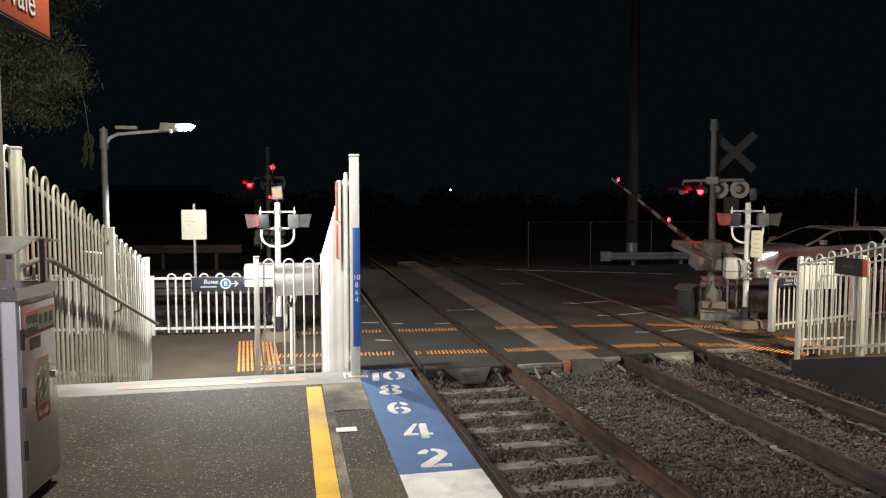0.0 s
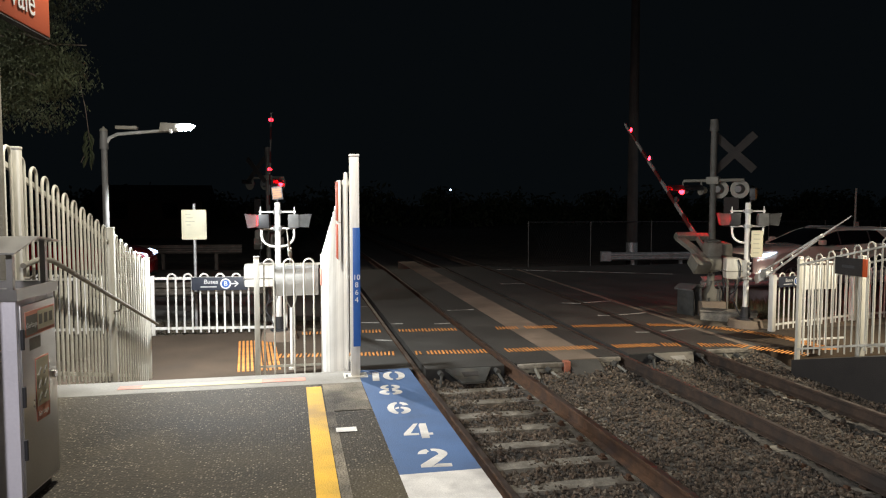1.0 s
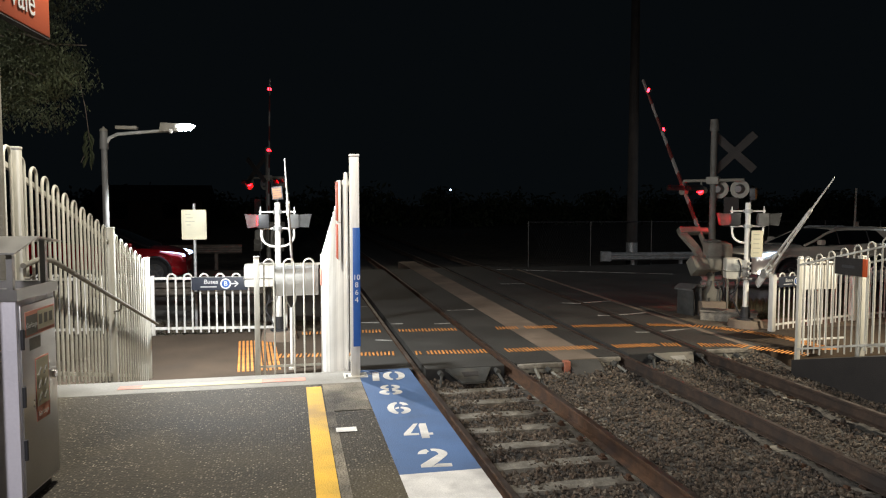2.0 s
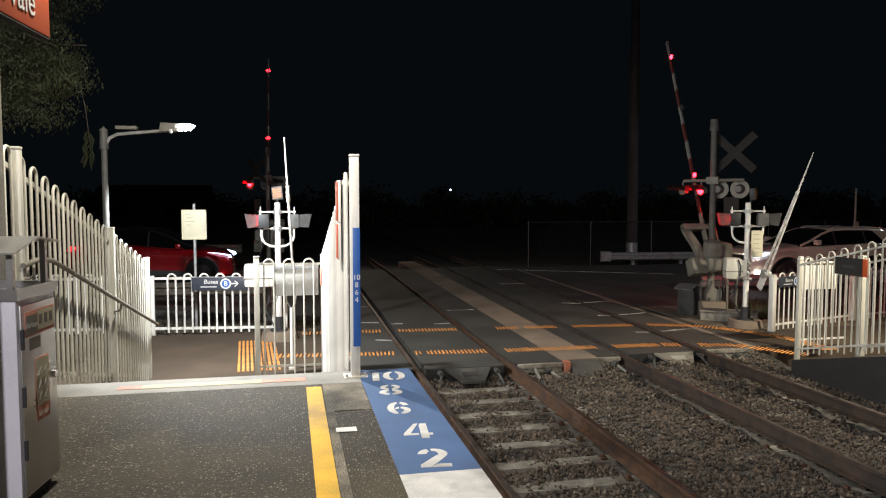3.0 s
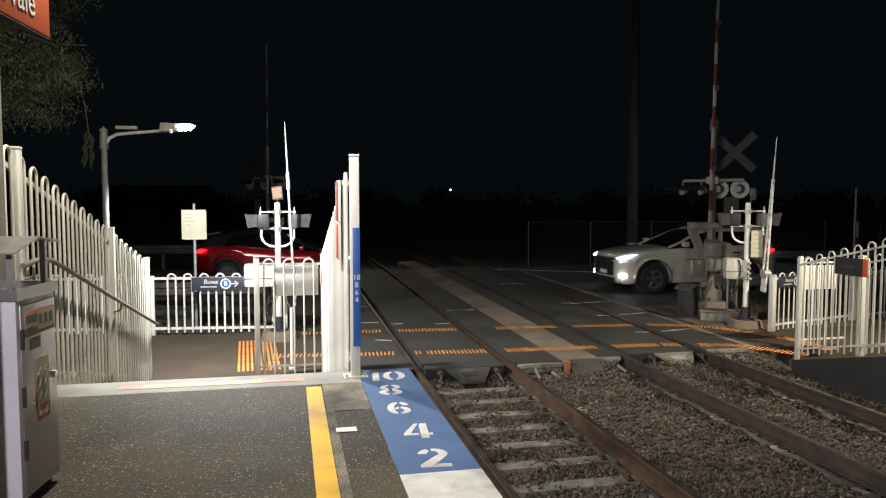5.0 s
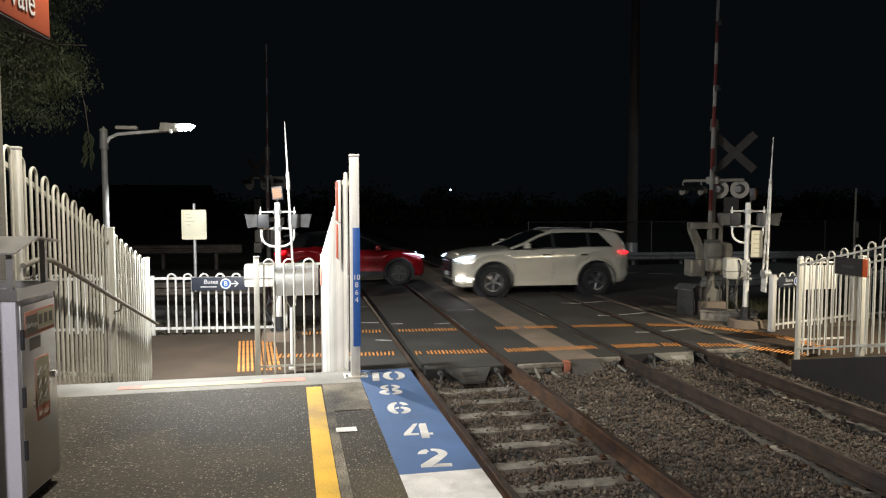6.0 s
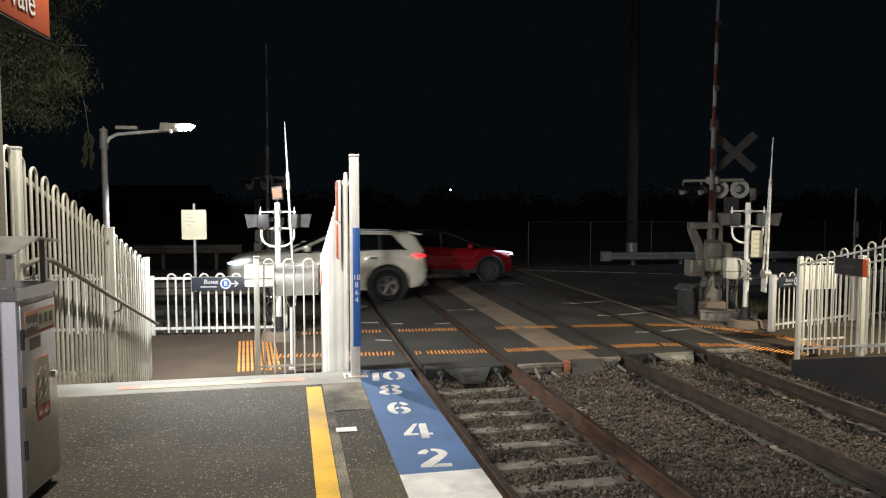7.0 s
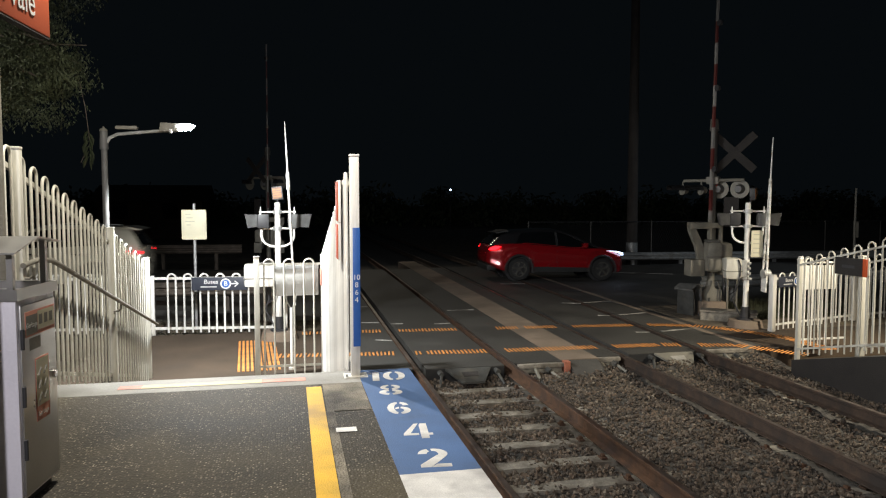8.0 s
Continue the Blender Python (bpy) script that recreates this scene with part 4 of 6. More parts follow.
def road_arm(length, lamps, faces, label):
    a = thing("boom_arm", Matrix.Identity(4), label, "boom gate", "road boom arms")
    n = 11
    for k in range(n):
        u0, u1 = 0.55 + (length - 0.55) * k / n, 0.55 + (length - 0.55) * (k + 1) / n
        w = 0.052 - 0.026 * k / n
        part("arm_section", box(B(), u0, u1, -0.018, 0.018, -w, w), M["arm_red"] if k % 2 else M["arm_white"], a, "red section" if k % 2 else "white section")
    part("yoke", box(box(B(), 0.60, 0.74, 0.02, 0.50, -0.08, 0.08, 0.015), 0.61, 0.73, -0.28, 0.0, -0.06, 0.06, 0.015), M["dull"], a)
    part("arm_root", prism(B(), [(0.0, -0.07), (0.8, -0.055), (0.8, 0.055), (0.0, 0.07)], -0.022, 0.022, "y"), M["dull"], a)
    bm = B()
    tops = [(0.74, 0.50, 0.38), (0.56, 0.50, 0.33), (0.38, 0.42, 0.23), (0.22, 0.34, 0.16), (0.04, 0.29, 0.13), (-0.16, 0.28, 0.13)]
    for w in (-0.05, 0.05):
        for u, outer, inner in tops:
            bm.verts.new((u, outer, w))
            bm.verts.new((u, inner, w))
    bm.verts.ensure_lookup_table()
    n = 2 * len(tops)
    for k in range(0, n - 2, 2):
        for i, j in ((k, k + 1), (k + n + 1, k + n)):
            bm.faces.new((bm.verts[i], bm.verts[j], bm.verts[j + 2], bm.verts[i + 2]))
        bm.faces.new((bm.verts[k], bm.verts[k + 2], bm.verts[k + n + 2], bm.verts[k + n]))
        bm.faces.new((bm.verts[k + 1], bm.verts[k + n + 1], bm.verts[k + n + 3], bm.verts[k + 3]))
    for k in (0, n - 2):
        bm.faces.new((bm.verts[k], bm.verts[k + n], bm.verts[k + n + 1], bm.verts[k + 1]))
    part("counter_arm", bm, M["dull"], a, "bent grey counter arm")
    cw = part("counterweight", box(B(), -0.42, -0.06, 0.16, 0.50, -0.14, 0.14, 0.015), M["dull"], a)
    part("weight_label", box(B(), -0.30, -0.16, 0.27, 0.41, -0.145, -0.1405), M["grey_house"], cw, "worn plate with unreadable bars")
    part("counterweight", box(B(), -0.40, -0.08, -0.46, -0.22, -0.12, 0.12, 0.015), M["dull"], a)
    part("counter_arm", prism(B(), [(-0.15, -0.08), (0.68, -0.05), (0.68, 0.05), (-0.15, 0.08)], -0.28, -0.24, "y"), M["dull"], a)
    ls = []
    for u in lamps:
        for way in faces:
            way = Vector(way).normalized()
            c = Vector((u, 0, 0.115)) + 0.035 * way
            h = part("lamp_holder", rod(B(), c - 0.06 * way, c - 0.001 * way, 0.062, 0.064, 14), M["dark"], a)
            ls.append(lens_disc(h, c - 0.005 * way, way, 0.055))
    return a, ls


SIG_R, FLASH_R = road_barrier(pose(9.05, 14.2, 0, 0, 0, 40), "grey level crossing mast with crossbuck, red flashers and boom gear", ((0.65, -1, 0), (0.24, -1, 0), (-0.1, 1, 2), (-0.53, 1, 2)), 2.79)
SIG_L, FLASH_L = road_barrier(pose(-0.66, 24.3, 0, 0, 0, 225), "dark level crossing mast with red flashers across the road", ((0.72, 1, 1), (-0.72, 1, 1), (0.25, -1, 1), (-0.25, -1, 1)), 3.12)
BOOM_R, BOOM_R_LENS = road_arm(5.45, (4.95, 3.6, 1.88), ((0, 1, 0.2),), "red and white boom arm with red lamps over the road")
BOOM_L, BOOM_L_LENS = road_arm(6.1, (5.70, 3.6), ((0.7, 0.25, -0.6), (0.7, -0.25, -0.6)), "red and white boom arm rising across the road")

# ---------------------------------------------------------------- crossing details
TILE_N = 5


def tactile_mesh(length, pitch=0.062, width=0.036, n=TILE_N, h=0.006):
    bm = B()
    for k in range(n):
        x = (k - (n - 1) / 2) * pitch
        prism(bm, [(x - width / 2, 0), (x + width / 2, 0), (x + width / 2 - 0.005, h), (x - width / 2 + 0.005, h)], -length / 2, length / 2, "y")
    return mesh_of("tactile_tile", bm, M["orange"])


TACTILE_LONG = tactile_mesh(0.60, 0.066, 0.04, 5, 0.008)


BARS = [tactile_mesh(l, 0.06, 0.033, 1, 0.005) for l in (0.24, 0.28, 0.31)]


def tactile_run(pts, label, gaps=(), skip=0):
    """Tiles of raised bars along a line on the ground; none over the rails."""
    t = thing("tactile_strip", pose(0, 0, 0.0), label, "tactile paving", "tactile strips")
    rnd = random.Random(len(pts) + int(pts[0][0] * 10))
    for a, b in zip(pts, pts[1:]):
        a, b = Vector((*a, 0)), Vector((*b, 0))
        d = b - a
        n = max(1, int(d.length / 0.064))
        ang = math.degrees(math.atan2(d.y, d.x))
        for k in range(n):
            p = a + d * ((k + 0.5) / n)
            worn = noise.noise((p.x * 1.7, p.y * 3.0, 2.0))
            if any(abs(p.x - r) < 0.16 for r in RAILS_NEAR + RAILS_FAR) or any(lo < p.x < hi for lo, hi in gaps) or rnd.random() < 0.03 + max(0, worn) * 0.18:
                continue
            part("tactile_bar", rnd.choice(BARS), None, t, "", pose(p.x, p.y + rnd.uniform(-0.008, 0.008), 0.002 + lift(p.x, p.y), 0, 0, ang + rnd.uniform(-2, 2)))
    return t


tactile_run([(-0.2, 11.9), (1.24, 11.74), (3.29, 11.57), (6.38, 11.47), (7.19, 11.27), (7.63, 11.19), (8.3, 10.2)], "worn orange tactile bars along the near side of the foot crossing")
tactile_run([(-0.2, 13.78), (1.33, 13.73), (3.31, 13.59), (5.35, 13.4), (7.41, 13.15), (7.92, 13.04), (8.29, 12.72), (8.65, 12.18), (8.98, 11.49), (9.0, 10.5)], "worn orange tactile bars along the far side of the foot crossing", gaps=((3.5, 3.95),))
pad = thing("tactile_pad", pose(0, 0, 0), "orange ribbed tactile pad at the mouth of the crossing", "tactile paving")
for i in range(2):
    for j in range(4):
        part("tactile_tile", TACTILE_LONG, None, pad, "", pose(-0.64 + 0.33 * i - 0.035 * j, 11.22 + 0.615 * j, 0.001, 0, 0, 3.2))

for xa, ya, xb, yb in ((6.39, 16.22, 6.78, 16.01), (6.90, 16.1, 7.77, 16.5), (6.5, 14.42, 6.72, 14.32), (6.98, 14.38, 7.75, 14.68), (6.46, 12.6, 6.71, 12.54), (7.0, 12.59, 7.75, 12.77), (6.0, 20.1, 6.7, 19.95),
                       (1.43, 14.73, 1.79, 14.65), (1.50, 12.9, 1.79, 12.78), (2.0, 14.48, 2.25, 14.44), (2.87, 14.3, 3.2, 14.3), (1.5, 16.84, 1.78, 16.8), (7.0, 23.9, 7.7, 24.3), (3.5, 15.92, 4.1, 15.84)):
    bm = B()
    d = (Vector((xb, yb)) - Vector((xa, ya))).normalized()
    nrm = Vector((-d.y, d.x)) * 0.03
    prism(bm, [(xa - nrm.x, ya - nrm.y), (xb - nrm.x, yb - nrm.y), (xb + nrm.x, yb + nrm.y), (xa + nrm.x, ya + nrm.y)], -0.006, 0.002, "z")
    lifted(bm)
    setting("line_marking", bm, M["faded_line"], "short worn white line on the asphalt", "line marking")
setting("line_marking_far", lifted(prism(B(), [(7.9, 24.15), (12.55, 21.9), (12.6, 22.0), (7.95, 24.25)], -0.02, -0.006, "z")), M["faded_line"], "thin white line along the far road edge", "line marking")

# steel and rubber ends of the crossing panels
for x0, x1, yd, z, red in ((1.12, 1.72, 10.60, -0.02, False), (3.46, 4.20, 10.66, -0.03, True), (4.80, 5.26, 10.86, -0.03, False), (6.95, 7.78, 11.02, -0.02, False)):
    e = thing("panel_end", pose(0, yd, 0), "pale steel end beam of the crossing panels", "end beam", "crossing panel ends")
    part("beam", box(B(), x0, x1, -0.10, -0.004, z - 0.05, z + 0.012, 0.006), M["end_beam"], e)
    part("clamp_plate", box(B(), x0 + 0.03, x1 - 0.03, -0.085, -0.01, z - 0.13, z - 0.052), M["dull"], e)
    if red:
        part("red_block", box(B(), x1 + 0.002, x1 + 0.1, -0.13, 0.0, -0.24, 0.01, 0.01), M["block_red"], e, "faded red end block")
    xm = (x0 + x1) / 2
    for dx, tilt in ((-0.1, -0.02), (0.08, 0.12)):
        part("pull_rod", rod(B(), (xm + dx, -0.06, -0.08), (xm + dx + tilt, -0.38, -0.19), 0.024, seg=8), M["dull"], e)
    part("rod_nut", rod(B(), (xm + 0.08, -0.12, -0.09), (xm + 0.11, -0.2, -0.12), 0.045, seg=6), M["dark_plate"], e)
for x, yd, mat in ((2.64, 10.55, M["dark_plate"]), (6.30, 10.93, M["dull"])):
    d = thing("deflector_plate", pose(x, yd, 0), "sloping steel deflector plate at the crossing's edge", "deflector", "deflector plates")
    bm = B()
    top = [bm.verts.new(p) for p in ((-0.36, -0.004, -0.012), (0.36, -0.004, -0.012), (0.17, -0.36, -0.145), (-0.17, -0.36, -0.145))]
    low = [bm.verts.new((v.co.x, v.co.y, v.co.z - 0.03)) for v in top]
    bm.faces.new(top)
    bm.faces.new(low[::-1])
    for i in range(4):
        bm.faces.new((top[i], low[i], low[(i + 1) % 4], top[(i + 1) % 4]))
    part("plate", bm, mat, d)
    part("mark", prism(B(), [(-0.13, -0.12), (0.13, -0.12), (0.11, -0.24), (-0.11, -0.24)], 0, 0.003, "z"), M["concrete"] if x > 4 else M["near_black"], d, "worn maker's patch", Matrix.Translation((0, 0, -0.008)) @ Matrix.Rotation(radians(20.5), 4, "X"))
    for s in (-1, 1):
        part("bolt_clamp", rod(rod(B(), (s * 0.44, 0.0, -0.07), (s * 0.44, -0.16, -0.07), 0.04, seg=8), (s * 0.44, -0.14, -0.09), (s * 0.5, -0.3, -0.22), 0.022, seg=8), M["dark_plate"], d)
bm = B()
for x0, x1, y0 in PANELS[:-1]:
    box(bm, x0 + 0.004, x1 - 0.004, y0 - 0.004, y0 + 0.003, -0.39, -0.02)
setting("crossing_curb", bm, M["rubber"], "dark rubber edge of the crossing", "curb")

# ---------------------------------------------------------------- bin enclosure, name sign and pole on the platform
bn = thing("litter_bin", pose(-1.275, 3.75, PLAT, 0, 0, -6.0), "stainless steel litter bin enclosure with lilac side panel and canopy", "bin")
part("cabinet", box(B(), -0.62, 0.0, 0.0, 0.42, 0.05, 1.03, 0.006), M["lilac"], bn)
part("plinth", box(B(), -0.58, -0.03, 0.03, 0.39, 0.0, 0.05), M["dark"], bn)
tray = part("top_tray", box(box(box(box(B(), -0.64, 0.015, -0.015, 0.435, 1.03, 1.045), -0.64, 0.015, -0.015, 0.0, 1.045, 1.085), 0.0, 0.015, 0.0, 0.435, 1.045, 1.085), -0.64, 0.0, 0.42, 0.435, 1.045, 1.085), M["steel"], bn)
door = part("door", box(B(), 0.001, 0.012, 0.02, 0.40, 0.07, 1.0, 0.003), M["steel"], bn, "brushed steel door with notices")
for z in (0.30, 0.56, 0.84):
    part("hinge", rod(B(), (0.016, 0.022, z - 0.05), (0.016, 0.022, z + 0.05), 0.010, seg=8), M["dark"], door)
part("lock", rod(B(), (0.012, 0.355, 0.60), (0.028, 0.355, 0.60), 0.02, seg=14), M["chrome"], door)
lb = part("notice", box(B(), 0.0125, 0.0145, 0.06, 0.385, 0.84, 0.965), M["red_paint"], door, "red-edged notice strip")
part("notice_face", box(B(), 0.0147, 0.0155, 0.19, 0.378, 0.86, 0.955), M["paper"], lb)
part("notice_word_field", box(B(), 0.0147, 0.0155, 0.067, 0.185, 0.85, 0.945), M["dull"], lb)
lettering("letters", "Garbage", 0.035, M["white"], lb, pose(0.0158, 0.126, 0.895, 90, 0, 90), 0.0004)
for k in range(3):
    part("pictogram", box(B(), 0.0156, 0.0162, 0.205 + 0.058 * k, 0.24 + 0.058 * k, 0.885, 0.935, 0.0), M["dull"], lb)
ps = part("poster", box(B(), 0.0125, 0.0145, 0.15, 0.30, 0.40, 0.72), M["red_paint"], door, "red-edged notice with pictograms")
part("poster_face", box(B(), 0.0147, 0.0155, 0.157, 0.293, 0.475, 0.712), M["paper"], ps)
lettering("letters", "Garbage", 0.035, M["white"], ps, pose(0.0158, 0.225, 0.435, 90, 0, 90), 0.0004)
for k in range(6):
    yy, zz = 0.175 + 0.06 * (k % 2), 0.50 + 0.065 * (k // 2)
    part("pictogram", rod(B(), (0.0155, yy, zz), (0.0155, yy + 0.03, zz + 0.035), 0.006, seg=6), M["dull"], ps)
part("faded_sticker", box(B(), 0.0125, 0.0135, 0.10, 0.22, 0.77, 0.83), M["dull"], door)
sq = part("side_label", box(B(), -0.17, -0.085, -0.004, -0.001, 0.915, 1.0), M["red_sign"], bn, "red square outline")
part("side_label_face", box(B(), -0.16, -0.095, -0.0055, -0.0042, 0.925, 0.99), M["lilac"], sq)
for x, y in ((-0.03, 0.03), (-0.03, 0.385), (-0.6, 0.03), (-0.6, 0.385)):
    part("canopy_post", box(B(), x - 0.014, x + 0.014, y - 0.014, y + 0.014, 1.045, 1.27 if y < 0.1 else 1.31), M["steel"], bn)
part("canopy", prism(B(), [(-0.06, 1.255), (-0.06, 1.262), (0.2, 1.33), (0.47, 1.295), (0.47, 1.288), (0.2, 1.32)], -0.66, 0.03, "x"), M["steel"], bn, "folded steel rain canopy")

pl = thing("sign_pole", pose(-1.87, 5.25, PLAT), "slim grey steel pole on the platform", "pole")
part("shaft", rod(B(), (0, 0, 0), (0, 0, 4.2), 0.045, seg=14), M["dull"], pl)
part("foot_plate", rod(B(), (0, 0, 0), (0, 0, 0.02), 0.11, seg=14), M["dull"], pl)

# the sign hangs from a bracketed pole behind
ang = radians(5.0)
sg = thing("station_sign", Matrix.Translation((-1.30, 4.5, 3.42)) @ Matrix.Rotation(-ang, 4, "Z"), "orange station name sign with white letters", "sign")
part("panel", box(B(), -0.05, 0.0, -2.6, 0.0, 0.0, 0.62, 0.006), M["orange_sign"], sg)
part("edge_strip", box(B(), -0.048, -0.002, -2.6, -0.002, -0.01, -0.001), M["near_black"], sg)
lettering("letters", "rvale", 0.17, M["white"], sg, pose(0.0025, -0.37, 0.135, 90, 0, 90) @ Matrix.Diagonal((1.1, 1.25, 1, 1)), 0.001)
part("bracket", box(B(), -0.045, -0.005, -1.3, -1.24, 0.62, 1.0), M["dull"], sg)
part("support", rod(B(), (-0.025, -1.27, -2.42), (-0.025, -1.27, 1.0), 0.04, seg=12), M["dull"], sg)

# ---------------------------------------------------------------- lamps of the platform, behind the eye
def platform_lamp(x, y, top, reach, label):
    l = thing("platform_lamp", pose(x, y, PLAT if y < 6 else 0.4), label, "lamp post", "platform lamps")
    h = top - (PLAT if y < 6 else 0.4)
    part("pole", rod(B(), (0, 0, 0), (0, 0, h), 0.06, 0.05, 12), M["galv"], l)
    part("arm", tube(B(), [(0, 0, h - 0.1), (reach * 0.3, 0, h + 0.1), (reach, 0, h + 0.16)], 0.028, 8), M["galv"], l)
    part("lamp_head", box(B(), min(reach - 0.3, reach + 0.25), max(reach - 0.3, reach + 0.25), -0.12, 0.12, h + 0.14, h + 0.22, 0.03), M["dull"], l)


platform_lamp(-2.9, 5.2, 5.1, 2.0, "grey platform lamp post with a lamp over the platform")
platform_lamp(-3.9, -4.5, 5.1, 1.7, "grey platform lamp post with a lamp over the platform")
platform_lamp(12.1, 7.6, 4.8, -1.7, "grey lamp post over the opposite ramp")

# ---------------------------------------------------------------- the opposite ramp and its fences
# the side toward the track lies unlit; that shade is in the base colour
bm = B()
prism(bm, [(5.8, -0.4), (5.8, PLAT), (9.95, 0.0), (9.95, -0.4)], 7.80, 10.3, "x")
setting("ramp_opposite", bm, M["near_black"], "ramp of the opposite platform, shade put in as near-black colour", "ramp")
setting("platform_opposite", box(B(), 7.65, 16, -30, 5.8, -0.4, PLAT, 0.0), M["asphalt"], "asphalt opposite platform", "platform")
hoop_fence("ramp_fence", (7.90, 5.6, 1.05), (7.90, 9.97, 1.05), 1.60, 0.25, M["fence_grey"], "weathered white hooped steel fence of the opposite ramp", "ramp fences", slope=0.239, posts=(0.02, 0.5, 0.995), post_rise=0.0, first=0.05, rails=(0.10, 1.50), bar=0.0115, rail_w=0.03)
hoop_fence("ramp_fence", (8.97, 5.6, 1.05), (8.97, 9.87, 1.05), 1.60, 0.25, M["fence_grey"], "weathered white hooped fence behind the opposite ramp", "ramp fences", slope=0.244, posts=(0.02, 0.5, 0.995), post_rise=0.04, first=0.05, rails=(0.10, 1.50), bar=0.0115, rail_w=0.03, post_w=0.1)
hoop_fence("path_fence", (9.11, 12.21, 0.0), (11.6, 12.95, 0.0), 1.13, 0.30, M["fence_white"], "low white hooped fence beside the opposite path", "path fences", posts=(0.0, 1.0), post_rise=-0.02, first=0.12, gap=0.03, rails=(0.1, 1.03), bar=0.014, post_w=0.1)
hoop_fence("path_fence", (11.9, 13.0, 0.0), (18.0, 14.2, 0.0), 1.13, 0.30, M["fence_white"], "low white hooped fence beside the opposite path", "path fences", posts=(0.0, 0.5, 1.0), post_rise=-0.02, first=0.12, gap=0.03, rails=(0.1, 1.03), bar=0.014)
bus_sign(pose(9.62, 12.30, 0.965, 0, 0, 16.5), 0.86, "dark bus direction sign on the opposite low fence")
hoop_fence("barrier_fence", (8.55, 10.75, 0.0), (9.5, 10.75, 0.0), 1.55, 0.28, M["fence_white"], "white hooped barrier at the foot of the opposite ramp", "barriers", posts=(0.0,), post_rise=0.03, first=0.03, rail_w=0.03, gap=0.03, rails=(0.11, 1.47))
ob = thing("notice_board", pose(9.0, 10.79, 0), "pale sheet metal back of a notice board on the opposite barrier", "notice board")
part("panel", box(B(), -0.38, 0.30, 0, 0.03, 1.0, 1.42, 0.008), M["fence_white"], ob)
so = thing("platform_sign", pose(7.84, 8.80, 1.585, 0, 0, -88), "dark sign with an orange end on the opposite ramp fence", "sign")
part("panel", box(B(), -0.30, 0.20, -0.02, 0.0, -0.125, 0.125, 0.005), M["near_black"], so)
part("orange_end", box(B(), 0.201, 0.27, -0.02, 0.0, -0.125, 0.125, 0.005), M["orange_sign"], so)
part("text_bar", box(B(), -0.17, 0.06, -0.0225, -0.0205, -0.02, 0.02), M["dark"], so)

# concrete and gear round the crossing mast
rb = thing("cable_trough", pose(9.0, 13.45, 0, 0, 0, -35), "weathered concrete cable trough by the crossing mast", "cable trough")
part("trough", box(B(), -0.55, 0.55, -0.2, 0.2, -0.1, 0.20, 0.02), M["end_beam"], rb)
part("cover", box(B(), -0.56, 0.56, -0.22, 0.22, 0.205, 0.245, 0.012), M["end_beam"], rb)
js = thing("equipment_stand", pose(8.62, 14.35, 0, 0, 0, 20), "battered grey steel equipment stand with a bent cover", "equipment")
part("cover", prism(B(), [(-0.2, 0.62), (-0.04, 0.72), (0.18, 0.70), (0.2, 0.66), (-0.04, 0.68), (-0.19, 0.58)], -0.24, 0.24, "y"), M["grey_house"], js)
for x in (-0.10, 0.12):
    part("leg", box(B(), x - 0.03, x + 0.03, -0.22, 0.22, -0.05, 0.64, 0.01), M["dark_plate"], js)
part("cable", tube(B(), [(0.1, -0.2, 0.6), (0.05, -0.27, 0.4), (0.12, -0.25, 0.2), (0.02, -0.24, 0.0)], 0.03, 6), M["dark"], js)
fr = thing("steel_frame", pose(9.42, 14.0, 0, 0, 0, 15), "low grey steel angle frame beside the mast", "frame")
part("frame_bar", tube(B(), [(-0.12, 0, -0.05), (-0.12, 0, 0.98), (0.16, 0, 0.98), (0.16, 0, -0.05)], 0.025, 6), M["dull"], fr)


# ---------------------------------------------------------------- guard rails, wire fence, poles
def guard_rail(a, b, z, label, posts, end_plate=False, mat="galv"):
    a, b = Vector((*a, 0)), Vector((*b, 0))
    d = b - a
    g = thing("guard_rail", Matrix.Translation(a) @ Matrix.Rotation(math.atan2(d.y, d.x), 4, "Z"), label, "guard rail", "guard rails")
    w = [(0.0, 0.31), (-0.03, 0.29), (-0.08, 0.25), (-0.08, 0.21), (-0.01, 0.175), (-0.01, 0.135), (-0.08, 0.10), (-0.08, 0.06), (-0.03, 0.02), (0.0, 0.0)]
    poly = [(y, z - 0.31 + v) for y, v in w] + [(y + 0.012, z - 0.31 + v) for y, v in reversed(w)]
    part("beam", prism(B(), poly, 0, d.length, "x"), M[mat], g)
    for k in range(posts):
        part("post", box(B(), d.length * (k + 0.5) / posts - 0.05, d.length * (k + 0.5) / posts + 0.05, 0.03, 0.16, -0.4, z - 0.03), M[mat], g)
    if end_plate:
        part("end_terminal", prism(B(), [(-0.1, z - 0.33), (0.05, z - 0.36), (0.05, z + 0.05), (-0.1, z + 0.02)], -0.35, 0.05, "x"), M[mat], g)


guard_rail((-14, 27.2), (-1.6, 25.9), 1.05, "dull brown guard rail beyond the road", 7, mat="old_rail")
guard_rail((-9, 16.9), (-0.5, 16.2), 0.78, "dull brown guard rail between path and road", 5, mat="old_rail")
guard_rail((12.2, 26.1), (24, 25.0), 0.56, "galvanised guard rail beside the road", 6, True)
guard_rail((9.75, 15.75), (22, 16.6), 0.72, "galvanised guard rail behind the crossing gear", 6)

wf = thing("wire_fence", pose(9.4, 27.6, -0.1, 0, 0, -4), "dark chain wire fence beside the line", "fence")
for k in range(9):
    part("post", rod(B(), (2.6 * k, 0, -0.3), (2.6 * k, 0, 1.85), 0.022, seg=8), M["mast_grey"], wf)
part("top_rail", tube(B(), [(0, 0, 1.82), (20.8, 0, 1.82)], 0.018, 6), M["dark"], wf)
bm = B()
